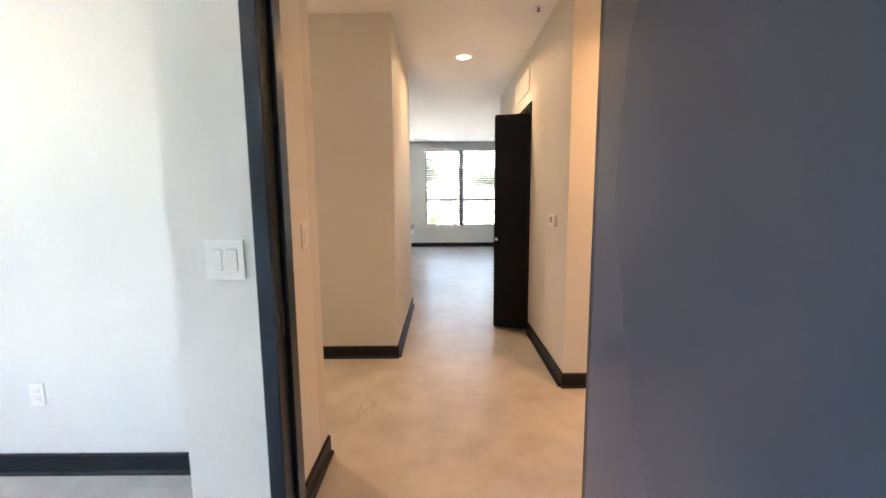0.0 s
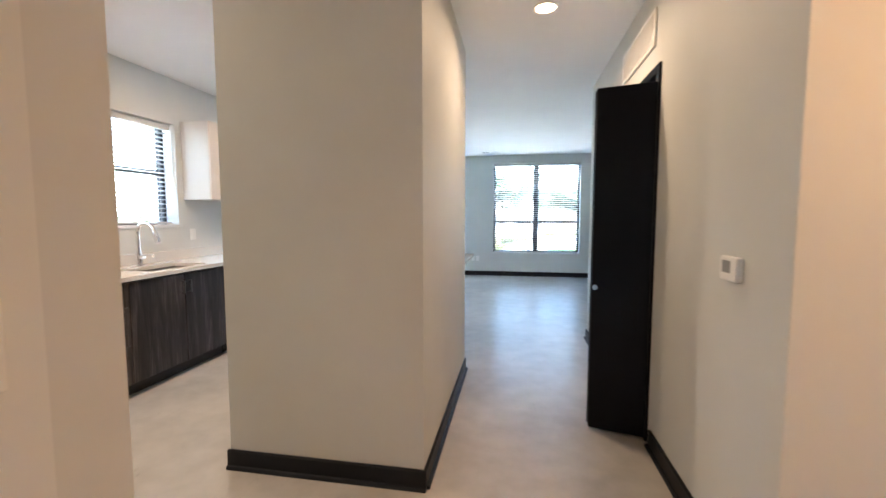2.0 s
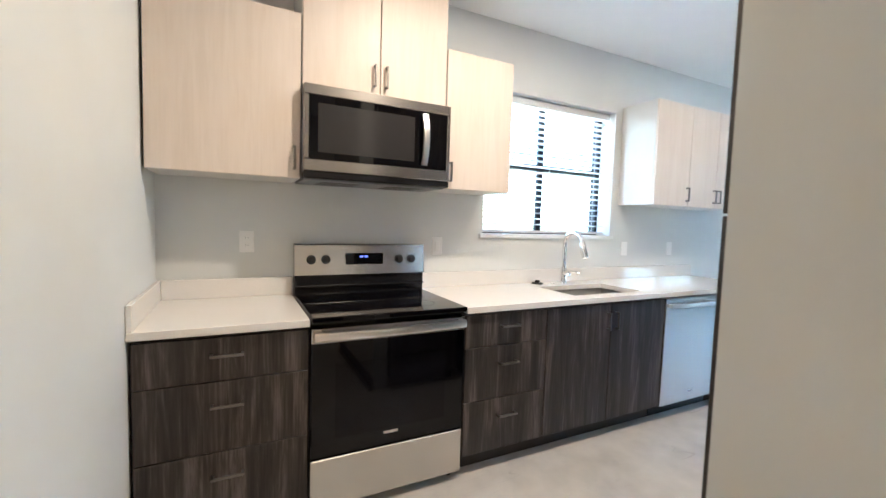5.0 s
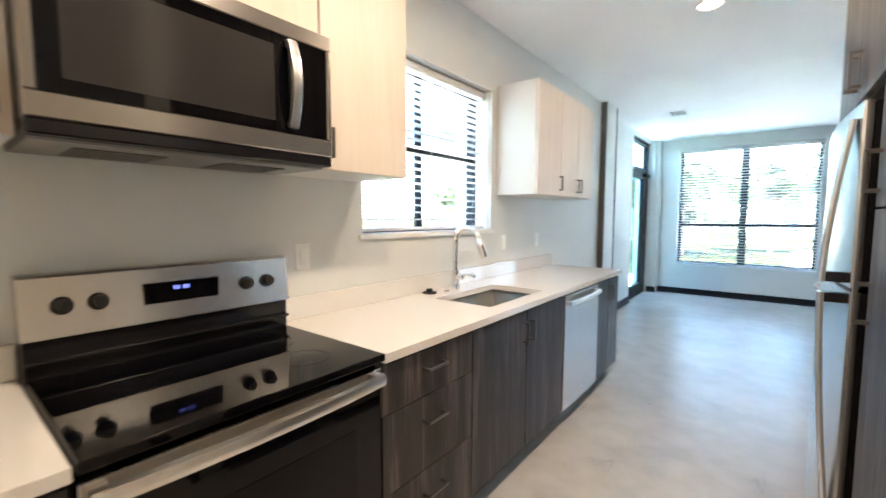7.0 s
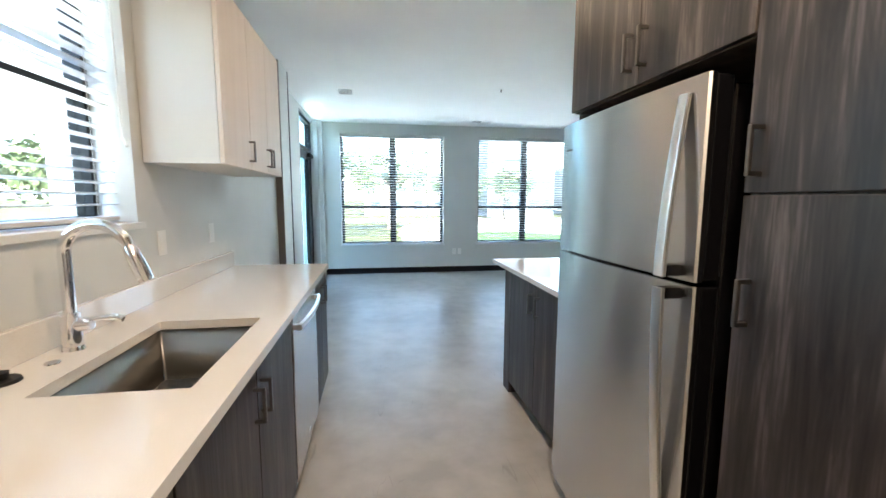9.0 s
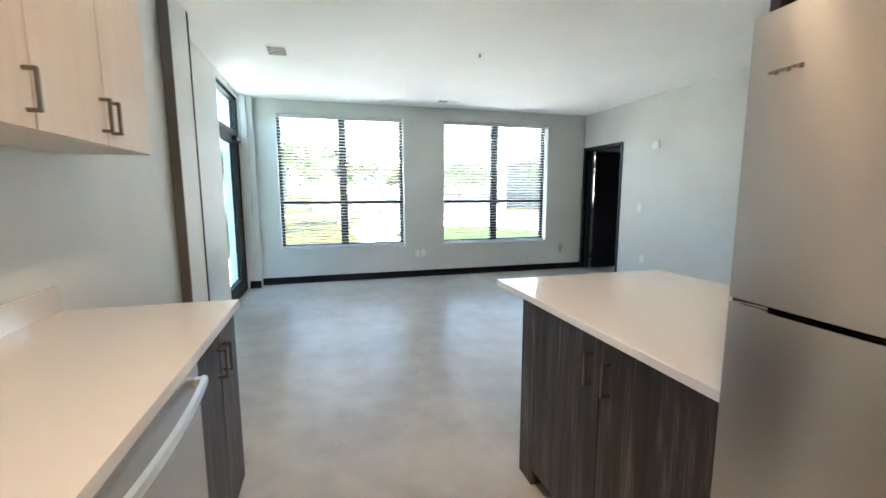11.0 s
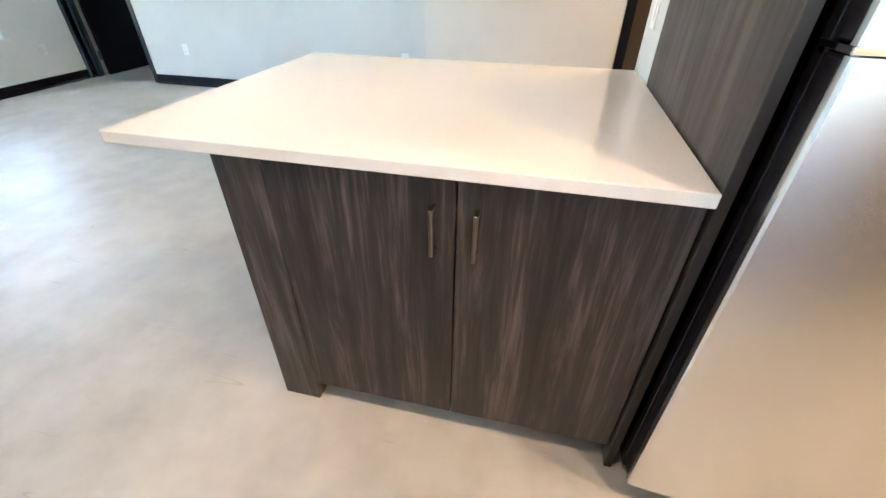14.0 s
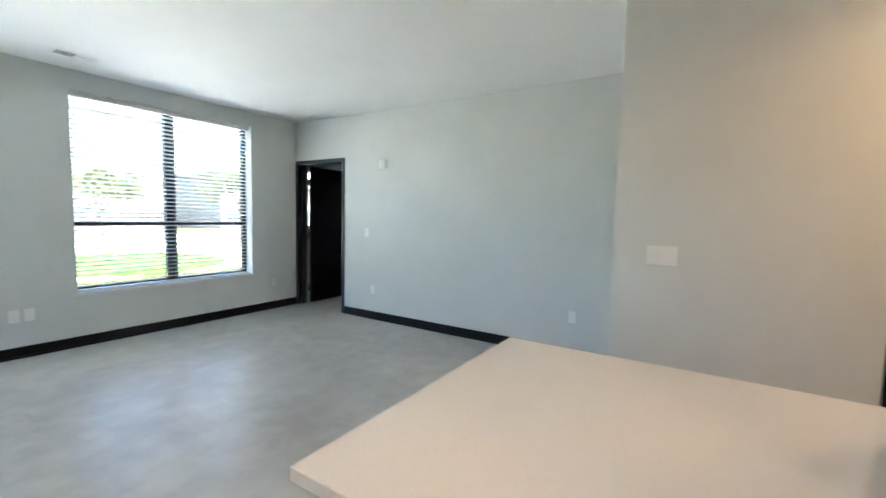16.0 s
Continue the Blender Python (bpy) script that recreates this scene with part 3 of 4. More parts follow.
D3 = ((0.11, 0.40), (0.40, 0.69), (0.69, 0.868))
base_unit(YS + 0.006, 2.757, "dark wood-grain base cabinet with three drawers", [(YS + 0.012, a, 2.755, b, "drawer") for a, b in D3])
base_unit(3.532, 4.072, "dark wood-grain base cabinet with three drawers", [(3.534, a, 4.070, b, "drawer") for a, b in D3])
base_unit(4.072, 5.105, "dark wood-grain sink cabinet with two doors", [(4.074, 0.11, 4.588, 0.868, "right"), (4.590, 0.11, 5.103, 0.868, "left")], "sink_cabinet", True)
base_unit(5.770, 6.310, "dark wood-grain base cabinet with two narrow doors", [(5.772, 0.11, 6.04, 0.868, "right"), (6.042, 0.11, 6.308, 0.868, "left")])


def upper_unit(y0, y1, z0, z1, doors, label):
    c = thing("wall_cabinet", ((XW + XU) / 2, (y0 + y1) / 2, z0), label, "cabinet", "kitchen wall cabinets")
    part("body", B((XW + 0.003, y0 + 0.001, z0, XU - 0.020, y1 - 0.001, z1), bev=0.0015), cream_side, c)
    for a, b, side in doors:
        d = part("door", B((XU - 0.019, a + 0.002, z0 + 0.001, XU, b - 0.002, z1 - 0.002), bev=0.0015), cream, c)
        yy = b - 0.03 if side == "right" else a + 0.03
        pull(d, (XU, yy, z0 + 0.045), (XU, yy, z0 + 0.145), (0.028, 0, 0))
    return c


upper_unit(YS + 0.008, 2.757, 1.535, 2.31, [(YS + 0.012, 2.755, "right")], "cream laminate wall cabinet with one door")
upper_unit(2.758, 3.531, 1.985, ZC - 0.004, [(2.760, 3.144, "right"), (3.146, 3.529, "left")], "tall cream laminate cabinet above the microwave")
upper_unit(3.532, 3.985, 1.535, 2.31, [(3.534, 3.983, "left")], "cream laminate wall cabinet with one door")
upper_unit(5.322, 6.455, 1.528, 2.325, [(5.324, 5.735, "right"), (5.737, 6.095, "right"), (6.097, 6.453, "left")], "cream laminate wall cabinet with three doors")

# worktops
SK = (-2.905, 4.355, -2.548, 4.965)
wt = thing("worktop", (XW + 0.3, 4.9, CT), "white quartz worktop with a low backsplash lip", "countertop")
bm = bmesh.new()
sheet(bm, "z", CT - 0.032, CT, (XW + 0.002, XW + 0.655), (3.532, 6.335), [SK])
part("slab", bm, worktop_stone, wt)
part("backsplash", B((XW + 0.002, 3.532, CT, XW + 0.022, 6.335, CT + 0.10), bev=0.002), worktop_stone, wt)
wt2 = thing("worktop", (XW + 0.3, 2.45, CT), "short white quartz worktop beside the range", "countertop")
part("slab", B((XW + 0.002, YS + 0.002, CT - 0.032, XW + 0.655, 2.757, CT), bev=0.002), worktop_stone, wt2)
part("backsplash", B((XW + 0.002, YS + 0.022, CT, XW + 0.022, 2.757, CT + 0.10), bev=0.002), worktop_stone, wt2)
part("side_splash", B((XW + 0.002, YS + 0.002, CT, XW + 0.650, YS + 0.021, CT + 0.10), bev=0.002), worktop_stone, wt2)

# sink
sk = thing("sink", (-2.73, 4.66, CT - 0.24), "brushed stainless undermount sink basin", "sink")
bm = bmesh.new()
x0, y0, x1, y1 = SK[0] - 0.006, SK[1] - 0.006, SK[2] + 0.006, SK[3] + 0.006
zb, zt, t = CT - 0.235, CT - 0.033, 0.004
rings = []
for k_, (z, inset) in enumerate(((zt, 0.0), (zb + 0.03, 0.004), (zb + 0.009, 0.012), (zb + t, 0.034))):
    ring, r = [], 0.009
    for cx, cy, a0 in ((x1 - r - inset, y1 - r - inset, 0), (x0 + r + inset, y1 - r - inset, 90), (x0 + r + inset, y0 + r + inset, 180), (x1 - r - inset, y0 + r + inset, 270)):
        for q in range(5):
            a = radians(a0 + q * 22.5)
            ring.append(bm.verts.new((cx + r * math.cos(a), cy + r * math.sin(a), z)))
    rings.append(ring)
for a, b in zip(rings, rings[1:]):
    for q in range(20):
        bm.faces.new((a[q], a[(q + 1) % 20], b[(q + 1) % 20], b[q]))
bm.faces.new(rings[-1])
bowl = part("basin", bm, basin_steel, sk, smooth=True)
shell = bowl.modifiers.new("shell", "SOLIDIFY")
shell.thickness, shell.offset = 0.003, 1.0
bm = bmesh.new()
cyl(bm, (-2.73, 4.66, zb + t), (-2.73, 4.66, zb + t + 0.004), 0.055, 0.052, 24)
cyl(bm, (-2.73, 4.66, zb + t + 0.004), (-2.73, 4.66, zb + t + 0.010), 0.030, 0.026, 20)
part("drain", bm, chrome, sk, smooth=True)

# faucet
fx, fy = -3.015, 4.69
fc = thing("faucet", (fx, fy, CT), "chrome gooseneck kitchen faucet with pull-down spray head", "faucet")
bm = bmesh.new()
cyl(bm, (fx, fy, CT), (fx, fy, CT + 0.012), 0.029, 0.026, 20)
cyl(bm, (fx, fy, CT + 0.012), (fx, fy, CT + 0.115), 0.026, 0.024, 20)
part("base", bm, chrome, fc, smooth=True)
R, pts = 0.092, [(fx, fy, CT + 0.115), (fx, fy, CT + 0.20), (fx, fy, CT + 0.29)]
for k in range(1, 15):
    a = math.pi * k / 15 * 0.97
    pts.append((fx + R - R * math.cos(a), fy - 0.012 * k / 15, CT + 0.29 + R * math.sin(a)))
bm = bmesh.new()
tube(bm, pts, 0.0168, 16)
part("spout", bm, chrome, fc, smooth=True)
e, e0 = Vector(pts[-1]), Vector(pts[-2])
d = (e - e0).normalized()
bm = bmesh.new()
tube(bm, [e, e + d * 0.012, e + d * 0.018, e + d * 0.09, e + d * 0.118], [0.0168, 0.0185, 0.0205, 0.0235, 0.021], 16)
part("spray_head", bm, chrome, fc, smooth=True)
bm = bmesh.new()
tube(bm, [(fx, fy, CT + 0.075), (fx + 0.030, fy + 0.004, CT + 0.077), (fx + 0.052, fy + 0.007, CT + 0.078)], [0.021, 0.021, 0.019], 16)
tube(bm, [(fx + 0.046, fy + 0.006, CT + 0.088), (fx + 0.075, fy + 0.010, CT + 0.093), (fx + 0.115, fy + 0.014, CT + 0.094), (fx + 0.135, fy + 0.016, CT + 0.086)], [0.009, 0.008, 0.011, 0.012], 12)
part("lever", bm, chrome, fc, smooth=True)
bm = bmesh.new()
cyl(bm, (-3.03, 4.455, CT), (-3.03, 4.455, CT + 0.008), 0.043, 0.040, 24)
cyl(bm, (-3.03, 4.455, CT + 0.008), (-3.03, 4.455, CT + 0.026), 0.016, 0.020, 16)
solo("sink_stopper", bm, black_rubber, "black rubber sink stopper lying on the worktop", "sink stopper", smooth=True)
bm = bmesh.new()
cyl(bm, (-2.995, 4.575, CT), (-2.995, 4.575, CT + 0.004), 0.019, 0.018, 20)
solo("hole_cover", bm, chrome, "flat chrome cover button beside the faucet", "hole cover", smooth=True)

# range
RY0, RY1 = 2.762, 3.527
rg = thing("range", (XW + 0.34, (RY0 + RY1) / 2, 0), "stainless electric range with black glass cooktop", "range")
XR = XW + 0.64
part("body", B((XW + 0.03, RY0, 0.03, XR - 0.03, RY1, CT - 0.022)), black_enamel, rg)
part("cooktop", B((XW + 0.085, RY0 + 0.001, CT - 0.020, XR + 0.022, RY1 - 0.001, CT + 0.006), bev=0.005, seg=2), black_glass, rg, "black ceramic glass cooktop")
for by, bx_, r in ((2.95, XW + 0.26, 0.075), (3.34, XW + 0.26, 0.09), (2.95, XW + 0.49, 0.10), (3.34, XW + 0.49, 0.075)):
    bm = bmesh.new()
    n = 40
    for i in range(n):
        a0, a1 = 2 * math.pi * i / n, 2 * math.pi * (i + 1) / n
        q = [bm.verts.new((bx_ + rr * math.cos(a), by + rr * math.sin(a), CT + 0.0068)) for rr, a in ((r, a0), (r, a1), (r - 0.003, a1), (r - 0.003, a0))]
        bm.faces.new(q)
    part("burner_ring", bm, ring_grey, rg, "thin printed burner ring")
bg = part("backguard", B((XW + 0.012, RY0, CT - 0.02, XW + 0.085, RY1, CT + 0.115), bev=0.003), black_enamel, rg, "black lower backguard")
part("backguard_lip", B((XW + 0.083, RY0 + 0.002, CT + 0.046, XW + 0.106, RY1 - 0.002, CT + 0.058), bev=0.004, seg=2), black_enamel, bg, "black ledge along the backguard")
bm = bmesh.new()
vs = []
for y in (RY0 - 0.002, RY1 + 0.002):
    vs.append([bm.verts.new(p) for p in ((XW + 0.012, y, CT + 0.115), (XW + 0.100, y, CT + 0.115), (XW + 0.078, y, CT + 0.280), (XW + 0.070, y, CT + 0.288), (XW + 0.012, y, CT + 0.288))])
for i in range(5):
    bm.faces.new((vs[0][i], vs[0][(i + 1) % 5], vs[1][(i + 1) % 5], vs[1][i]))
bm.faces.new(vs[0])
bm.faces.new(vs[1][::-1])
cp = part("control_panel", bm, stainless, rg, "brushed stainless control panel")


def on_panel(z):
    return XW + 0.100 - 0.022 * (z - CT - 0.115) / 0.165


zk = CT + 0.20
for y in (RY0 + 0.085, RY0 + 0.165, RY1 - 0.165, RY1 - 0.085):
    bm = bmesh.new()
    x = on_panel(zk)
    cyl(bm, (x - 0.004, y, zk), (x + 0.006, y, zk + 0.001), 0.026, 0.025, 20)
    cyl(bm, (x + 0.006, y, zk + 0.001), (x + 0.028, y, zk + 0.004), 0.020, 0.017, 20)
    box(bm, x + 0.026, y - 0.0035, zk - 0.012, x + 0.034, y + 0.0035, zk + 0.018)
    part("knob", bm, black_rubber, cp, "black control knob", True)
x = on_panel(zk)
part("display", B((x - 0.006, RY0 + 0.275, zk - 0.032, x + 0.004, RY1 - 0.265, zk + 0.036), bev=0.001), black_glass, cp, "dark clock display")
for i in range(4):
    yy = RY0 + 0.358 + i * 0.011 + (0.006 if i > 1 else 0)
    part("clock_digit", B((x + 0.0042, yy, zk + 0.010, x + 0.005, yy + 0.008, zk + 0.022)), display_blue, cp, "glowing blue clock digit")
dr = part("oven_door", B((XR - 0.028, RY0 + 0.003, 0.280, XR, RY1 - 0.003, 0.872), bev=0.004), black_glass, rg, "black glass oven door")
part("oven_window", B((XR + 0.0002, RY0 + 0.11, 0.36, XR + 0.0012, RY1 - 0.11, 0.70)), oven_window, dr)
part("door_band", B((XR - 0.026, RY0 + 0.003, 0.800, XR + 0.003, RY1 - 0.003, 0.868), bev=0.003), stainless, dr)
n = 12
bm = bmesh.new()
rows = []
for i in range(n + 1):
    s = i / n
    y = RY0 + 0.012 + s * (RY1 - RY0 - 0.024)
    xo = XR + 0.028 + 0.020 * (1 - (2 * s - 1) ** 2)
    rows.append([bm.verts.new((xo + dx, y, 0.838 + dz)) for dx, dz in ((-0.008, -0.020), (0.006, -0.016), (0.010, 0.0), (0.006, 0.016), (-0.008, 0.020))])
for a, b in zip(rows, rows[1:]):
    for i in range(5):
        bm.faces.new((a[i], a[(i + 1) % 5], b[(i + 1) % 5], b[i]))
bm.faces.new(rows[0])
bm.faces.new(rows[-1][::-1])
box(bm, XR, RY0 + 0.014, 0.82, XR + 0.034, RY0 + 0.045, 0.856)
box(bm, XR, RY1 - 0.045, 0.82, XR + 0.034, RY1 - 0.014, 0.856)
part("handle", bm, handle_steel, dr, "wide curved stainless handle", True)
part("logo", B((XR + 0.0004, 3.10, 0.335, XR + 0.0018, 3.17, 0.347)), logo_grey, dr, "small pale logo bar")
part("storage_drawer", B((XR - 0.028, RY0 + 0.003, 0.045, XR + 0.002, RY1 - 0.003, 0.273), bev=0.004), stainless, rg, "brushed stainless storage drawer")
for y in (RY0 + 0.04, RY1 - 0.04):
    for xx in (XW + 0.10, XR - 0.07):
        bm = bmesh.new()
        cyl(bm, (xx, y, 0), (xx, y, 0.031), 0.018, 0.014, 12)
        part("foot", bm, black_rubber, rg, smooth=True)

# microwave over the range
MZ0, MZ1, XM = 1.548, 1.975, XW + 0.40
mw = thing("microwave", (XW + 0.2, (RY0 + RY1) / 2, MZ0), "stainless over-the-range microwave with black glass door", "microwave")
part("body", B((XW + 0.004, 2.760, MZ0 + 0.02, XM - 0.04, 3.530, MZ1), bev=0.002), grey_plastic, mw)
bm = bmesh.new()
box(bm, XW + 0.03, 2.768, MZ0 - 0.018, XM - 0.05, 3.522, MZ0 + 0.019)
part("underside", bm, grey_plastic, mw, "dark vented underside")
for k in range(2):
    ya = 2.86 + k * 0.36
    for i in range(7):
        part("vent_slat", B((XW + 0.09 + i * 0.028, ya, MZ0 - 0.022, XW + 0.105 + i * 0.028, ya + 0.20, MZ0 - 0.0185)), nickel, mw)
mf = part("front", B((XM - 0.038, 2.760, MZ0 + 0.022, XM, 3.530, MZ0 + 0.078), (XM - 0.038, 2.760, MZ1 - 0.048, XM, 3.530, MZ1), (XM - 0.038, 2.760, MZ0 + 0.078, XM, 2.784, MZ1 - 0.048), (XM - 0.038, 3.512, MZ0 + 0.078, XM, 3.530, MZ1 - 0.048), bev=0.003), stainless_dark, mw)
part("lower_lip", B((XM - 0.06, 2.760, MZ0 - 0.012, XM - 0.004, 3.530, MZ0 + 0.0215), bev=0.004), black_enamel, mw)
mdoor = part("door_glass", B((XM - 0.036, 2.784, MZ0 + 0.078, XM - 0.003, 3.512, MZ1 - 0.048), bev=0.002), black_glass, mw)
part("window_mesh", B((XM - 0.0030, 2.825, MZ0 + 0.112, XM - 0.0018, 3.320, MZ1 - 0.085)), microwave_mesh, mdoor, "grey perforated window screen")
bm = bmesh.new()
rows = []
for i in range(n + 1):
    s = i / n
    z = MZ0 + 0.095 + s * 0.27
    xo = XM + 0.012 + 0.028 * (1 - (2 * s - 1) ** 2)
    rows.append([bm.verts.new((xo + dx, 3.372 + dy, z)) for dx, dy in ((-0.007, -0.017), (0.006, -0.015), (0.009, 0), (0.006, 0.015), (-0.007, 0.017))])
for a, b in zip(rows, rows[1:]):
    for i in range(5):
        bm.faces.new((a[i], a[(i + 1) % 5], b[(i + 1) % 5], b[i]))
bm.faces.new(rows[0])
bm.faces.new(rows[-1][::-1])
box(bm, XM - 0.004, 3.360, MZ0 + 0.096, XM + 0.014, 3.384, MZ0 + 0.115)
box(bm, XM - 0.004, 3.360, MZ0 + 0.345, XM + 0.014, 3.384, MZ0 + 0.364)
part("handle", bm, handle_steel, mw, "bowed stainless handle", True)

# dishwasher
dw = thing("dishwasher", (XW + 0.3, 5.437, 0), "stainless built-in dishwasher with a bar handle", "dishwasher")
part("body", B((XW + 0.03, 5.112, 0.10, XF - 0.03, 5.763, CT - 0.045)), carcass, dw)
part("toe_kick", B((XW + 0.03, 5.112, 0.0, XF - 0.085, 5.763, 0.098)), black_enamel, dw)
dwd = part("door", B((XF - 0.028, 5.110, 0.105, XF + 0.006, 5.765, 0.868), bev=0.004), stainless, dw)
bm = bmesh.new()
rows = []
for i in range(n + 1):
    s = i / n
    y = 5.135 + s * 0.605
    xo = XF + 0.030 + 0.018 * (1 - (2 * s - 1) ** 2)
    rows.append([bm.verts.new((xo + dx, y, 0.815 + dz)) for dx, dz in ((-0.006, -0.016), (0.006, -0.012), (0.009, 0), (0.006, 0.012), (-0.006, 0.016))])
for a, b in zip(rows, rows[1:]):
    for i in range(5):
        bm.faces.new((a[i], a[(i + 1) % 5], b[(i + 1) % 5], b[i]))
bm.faces.new(rows[0])
bm.faces.new(rows[-1][::-1])
box(bm, XF + 0.004, 5.137, 0.803, XF + 0.034, 5.160, 0.827)
box(bm, XF + 0.004, 5.715, 0.803, XF + 0.034, 5.738, 0.827)
part("handle", bm, handle_steel, dwd, "", True)
part("logo", B((XF + 0.0062, 5.41, 0.17, XF + 0.0072, 5.46, 0.18)), logo_grey, dwd)

# pantry, refrigerator, cabinet above, end panel
XPF = -1.265
pt = thing("pantry_cabinet", (-0.83, 3.85, 0), "tall dark wood-grain pantry cabinet with two doors", "cabinet")
part("body", B((XPF + 0.021, 3.560, 0.10, -0.388, 4.150, ZC - 0.004), bev=0.001), dark_wood, pt)
part("toe_kick", B((XPF + 0.09, 3.560, 0, -0.388, 4.150, 0.098)), carcass, pt)
dlow = part("door", B((XPF, 3.562, 0.11, XPF + 0.020, 4.148, 1.383), bev=0.0015), dark_wood, pt)
dup = part("door", B((XPF, 3.562, 1.389, XPF + 0.020, 4.148, ZC - 0.03), bev=0.0015), dark_wood, pt)
pull(dlow, (XPF, 4.112, 1.09), (XPF, 4.112, 1.19), (-0.03, 0, 0))
pull(dup, (XPF, 4.112, 1.43), (XPF, 4.112, 1.53), (-0.03, 0, 0))
oc = thing("wall_cabinet", (-0.83, 4.57, 1.735), "dark wood-grain cabinet above the refrigerator", "cabinet")
part("body", B((XPF + 0.021, 4.153, 1.737, -0.388, 5.032, ZC - 0.004), bev=0.001), dark_wood, oc)
for a, b, yy in ((4.155, 4.573, 4.538), (4.577, 5.030, 4.612)):
    d = part("door", B((XPF, a, 1.740, XPF + 0.020, b, ZC - 0.03), bev=0.0015), dark_wood, oc)
    pull(d, (XPF, yy, 1.79), (XPF, yy, 1.90), (-0.03, 0, 0))
ep = thing("end_panel", (-0.79, 5.074, 0), "tall dark wood-grain end panel beside the refrigerator", "panel")
part("panel", B((-1.198, 5.064, 0, -0.388, 5.085, ZC - 0.004), bev=0.001), dark_wood, ep)
part("edge_band", B((-1.200, 5.0645, 0, -1.1985, 5.0845, ZC - 0.004)), carcass, ep, "dark edge band")

FY0, FY1 = 4.245, 5.048
fr = thing("refrigerator", (-0.85, 4.585, 0), "stainless top-freezer refrigerator with black sides", "refrigerator")
part("cabinet", B((-1.205, FY0 + 0.008, 0.03, -0.45, FY1 - 0.008, 1.665), bev=0.004), black_enamel, fr, "black textured cabinet")
part("base_grille", B((-1.212, FY0 + 0.03, 0.01, -1.05, FY1 - 0.03, 0.075)), black_enamel, fr)


def fridge_door(z0, z1, name):
    bm = bmesh.new()
    k = 20
    rows = []
    cuts = [0, 0.006] + [j / k for j in range(1, k)] + [0.994, 1]
    for i, s in enumerate(cuts):
        y = FY0 + s * (FY1 - FY0)
        xo = -1.288 - 0.017 * (1 - (2 * s - 1) ** 2)
        if s in (0, 1):
            xo = -1.282
        rows.append([bm.verts.new(p) for p in ((-1.268, y, z0), (xo, y, z0), (xo, y, z1), (-1.268, y, z1))])
    for a, b in zip(rows, rows[1:]):
        for i in range(4):
            bm.faces.new((a[i], a[(i + 1) % 4], b[(i + 1) % 4], b[i]))
    bm.faces.new(rows[0])
    bm.faces.new(rows[-1][::-1])
    d = part(name, bm, stainless_v, fr, "curved brushed stainless door", True)
    part("door_body", B((-1.267, FY0 + 0.001, z0 + 0.002, -1.216, FY1 - 0.001, z1 - 0.002), bev=0.004), black_enamel, d, "black door body behind the steel face")
    part("gasket", B((-1.2155, FY0 + 0.012, z0 + 0.012, -1.2055, FY1 - 0.012, z1 - 0.012)), black_rubber, d, "dark rubber door gasket")
    return d


ftop = fridge_door(1.160, 1.685, "freezer_door")
flow = fridge_door(0.085, 1.148, "fridge_door")
for nm, pz, up, dd in (("handle", (1.170, 1.645), 1, ftop), ("handle", (1.138, 0.45), -1, flow)):
    bm = bmesh.new()
    rows = []
    for i in range(n + 1):
        s = i / n
        z = pz[0] + s * (pz[1] - pz[0])
        xo = -1.299 - 0.046 * (1 - s ** 1.5)
        rows.append([bm.verts.new((xo + dx, 4.306 + 0.006 * s + dy, z)) for dx, dy in ((-0.002, -0.018), (-0.006, -0.017), (-0.010, 0), (-0.006, 0.017), (-0.002, 0.018))])
    for a, b in zip(rows, rows[1:]):
        for i in range(5):
            bm.faces.new((a[i], a[(i + 1) % 5], b[(i + 1) % 5], b[i]))
    bm.faces.new(rows[0])
    bm.faces.new(rows[-1][::-1])
    hd = part(nm, bm, handle_steel, dd, "long bowed stainless handle", True)
    bm = bmesh.new()
    core = []
    for i in range(n + 1):
        s = i / n
        xo = -1.299 - 0.046 * (1 - s ** 1.5)
        core.append([bm.verts.new((xo + dx, 4.306 + 0.006 * s + dy, pz[0] + s * (pz[1] - pz[0]))) for dx, dy in ((0.006, -0.0175), (-0.0018, -0.0175), (-0.0018, 0.0175), (0.006, 0.0175))])
    for a, b in zip(core, core[1:]):
        for i in range(4):
            bm.faces.new((a[i], a[(i + 1) % 4], b[(i + 1) % 4], b[i]))
    bm.faces.new(core[0])
    bm.faces.new(core[-1][::-1])
    part("handle_core", bm, grey_plastic, dd, "dark core behind the handle", True)
    part("handle_mount", B((-1.340, 4.292, min(pz[0], pz[0] + up * 0.03), -1.285, 4.322, max(pz[0], pz[0] + up * 0.03))), black_enamel, dd, "black handle mount")
bm = bmesh.new()
cyl(bm, (-1.25, 5.026, 1.1485), (-1.25, 5.026, 1.1595), 0.012, seg=10)
box(bm, -1.276, 4.975, 1.1495, -1.19, 5.045, 1.1585)
part("hinge", bm, chrome, fr)
for i in range(6):
    y = 4.945 + 0.0105 * i
    xl = -1.288 - 0.017 * (1 - (2 * (y - FY0) / (FY1 - FY0) - 1) ** 2)
    part("logo_letter", B((xl - 0.0012, y, 1.573 + 0.003 * (i % 2), xl + 0.004, y + 0.007, 1.581)), nickel, ftop, "small raised logo bar")

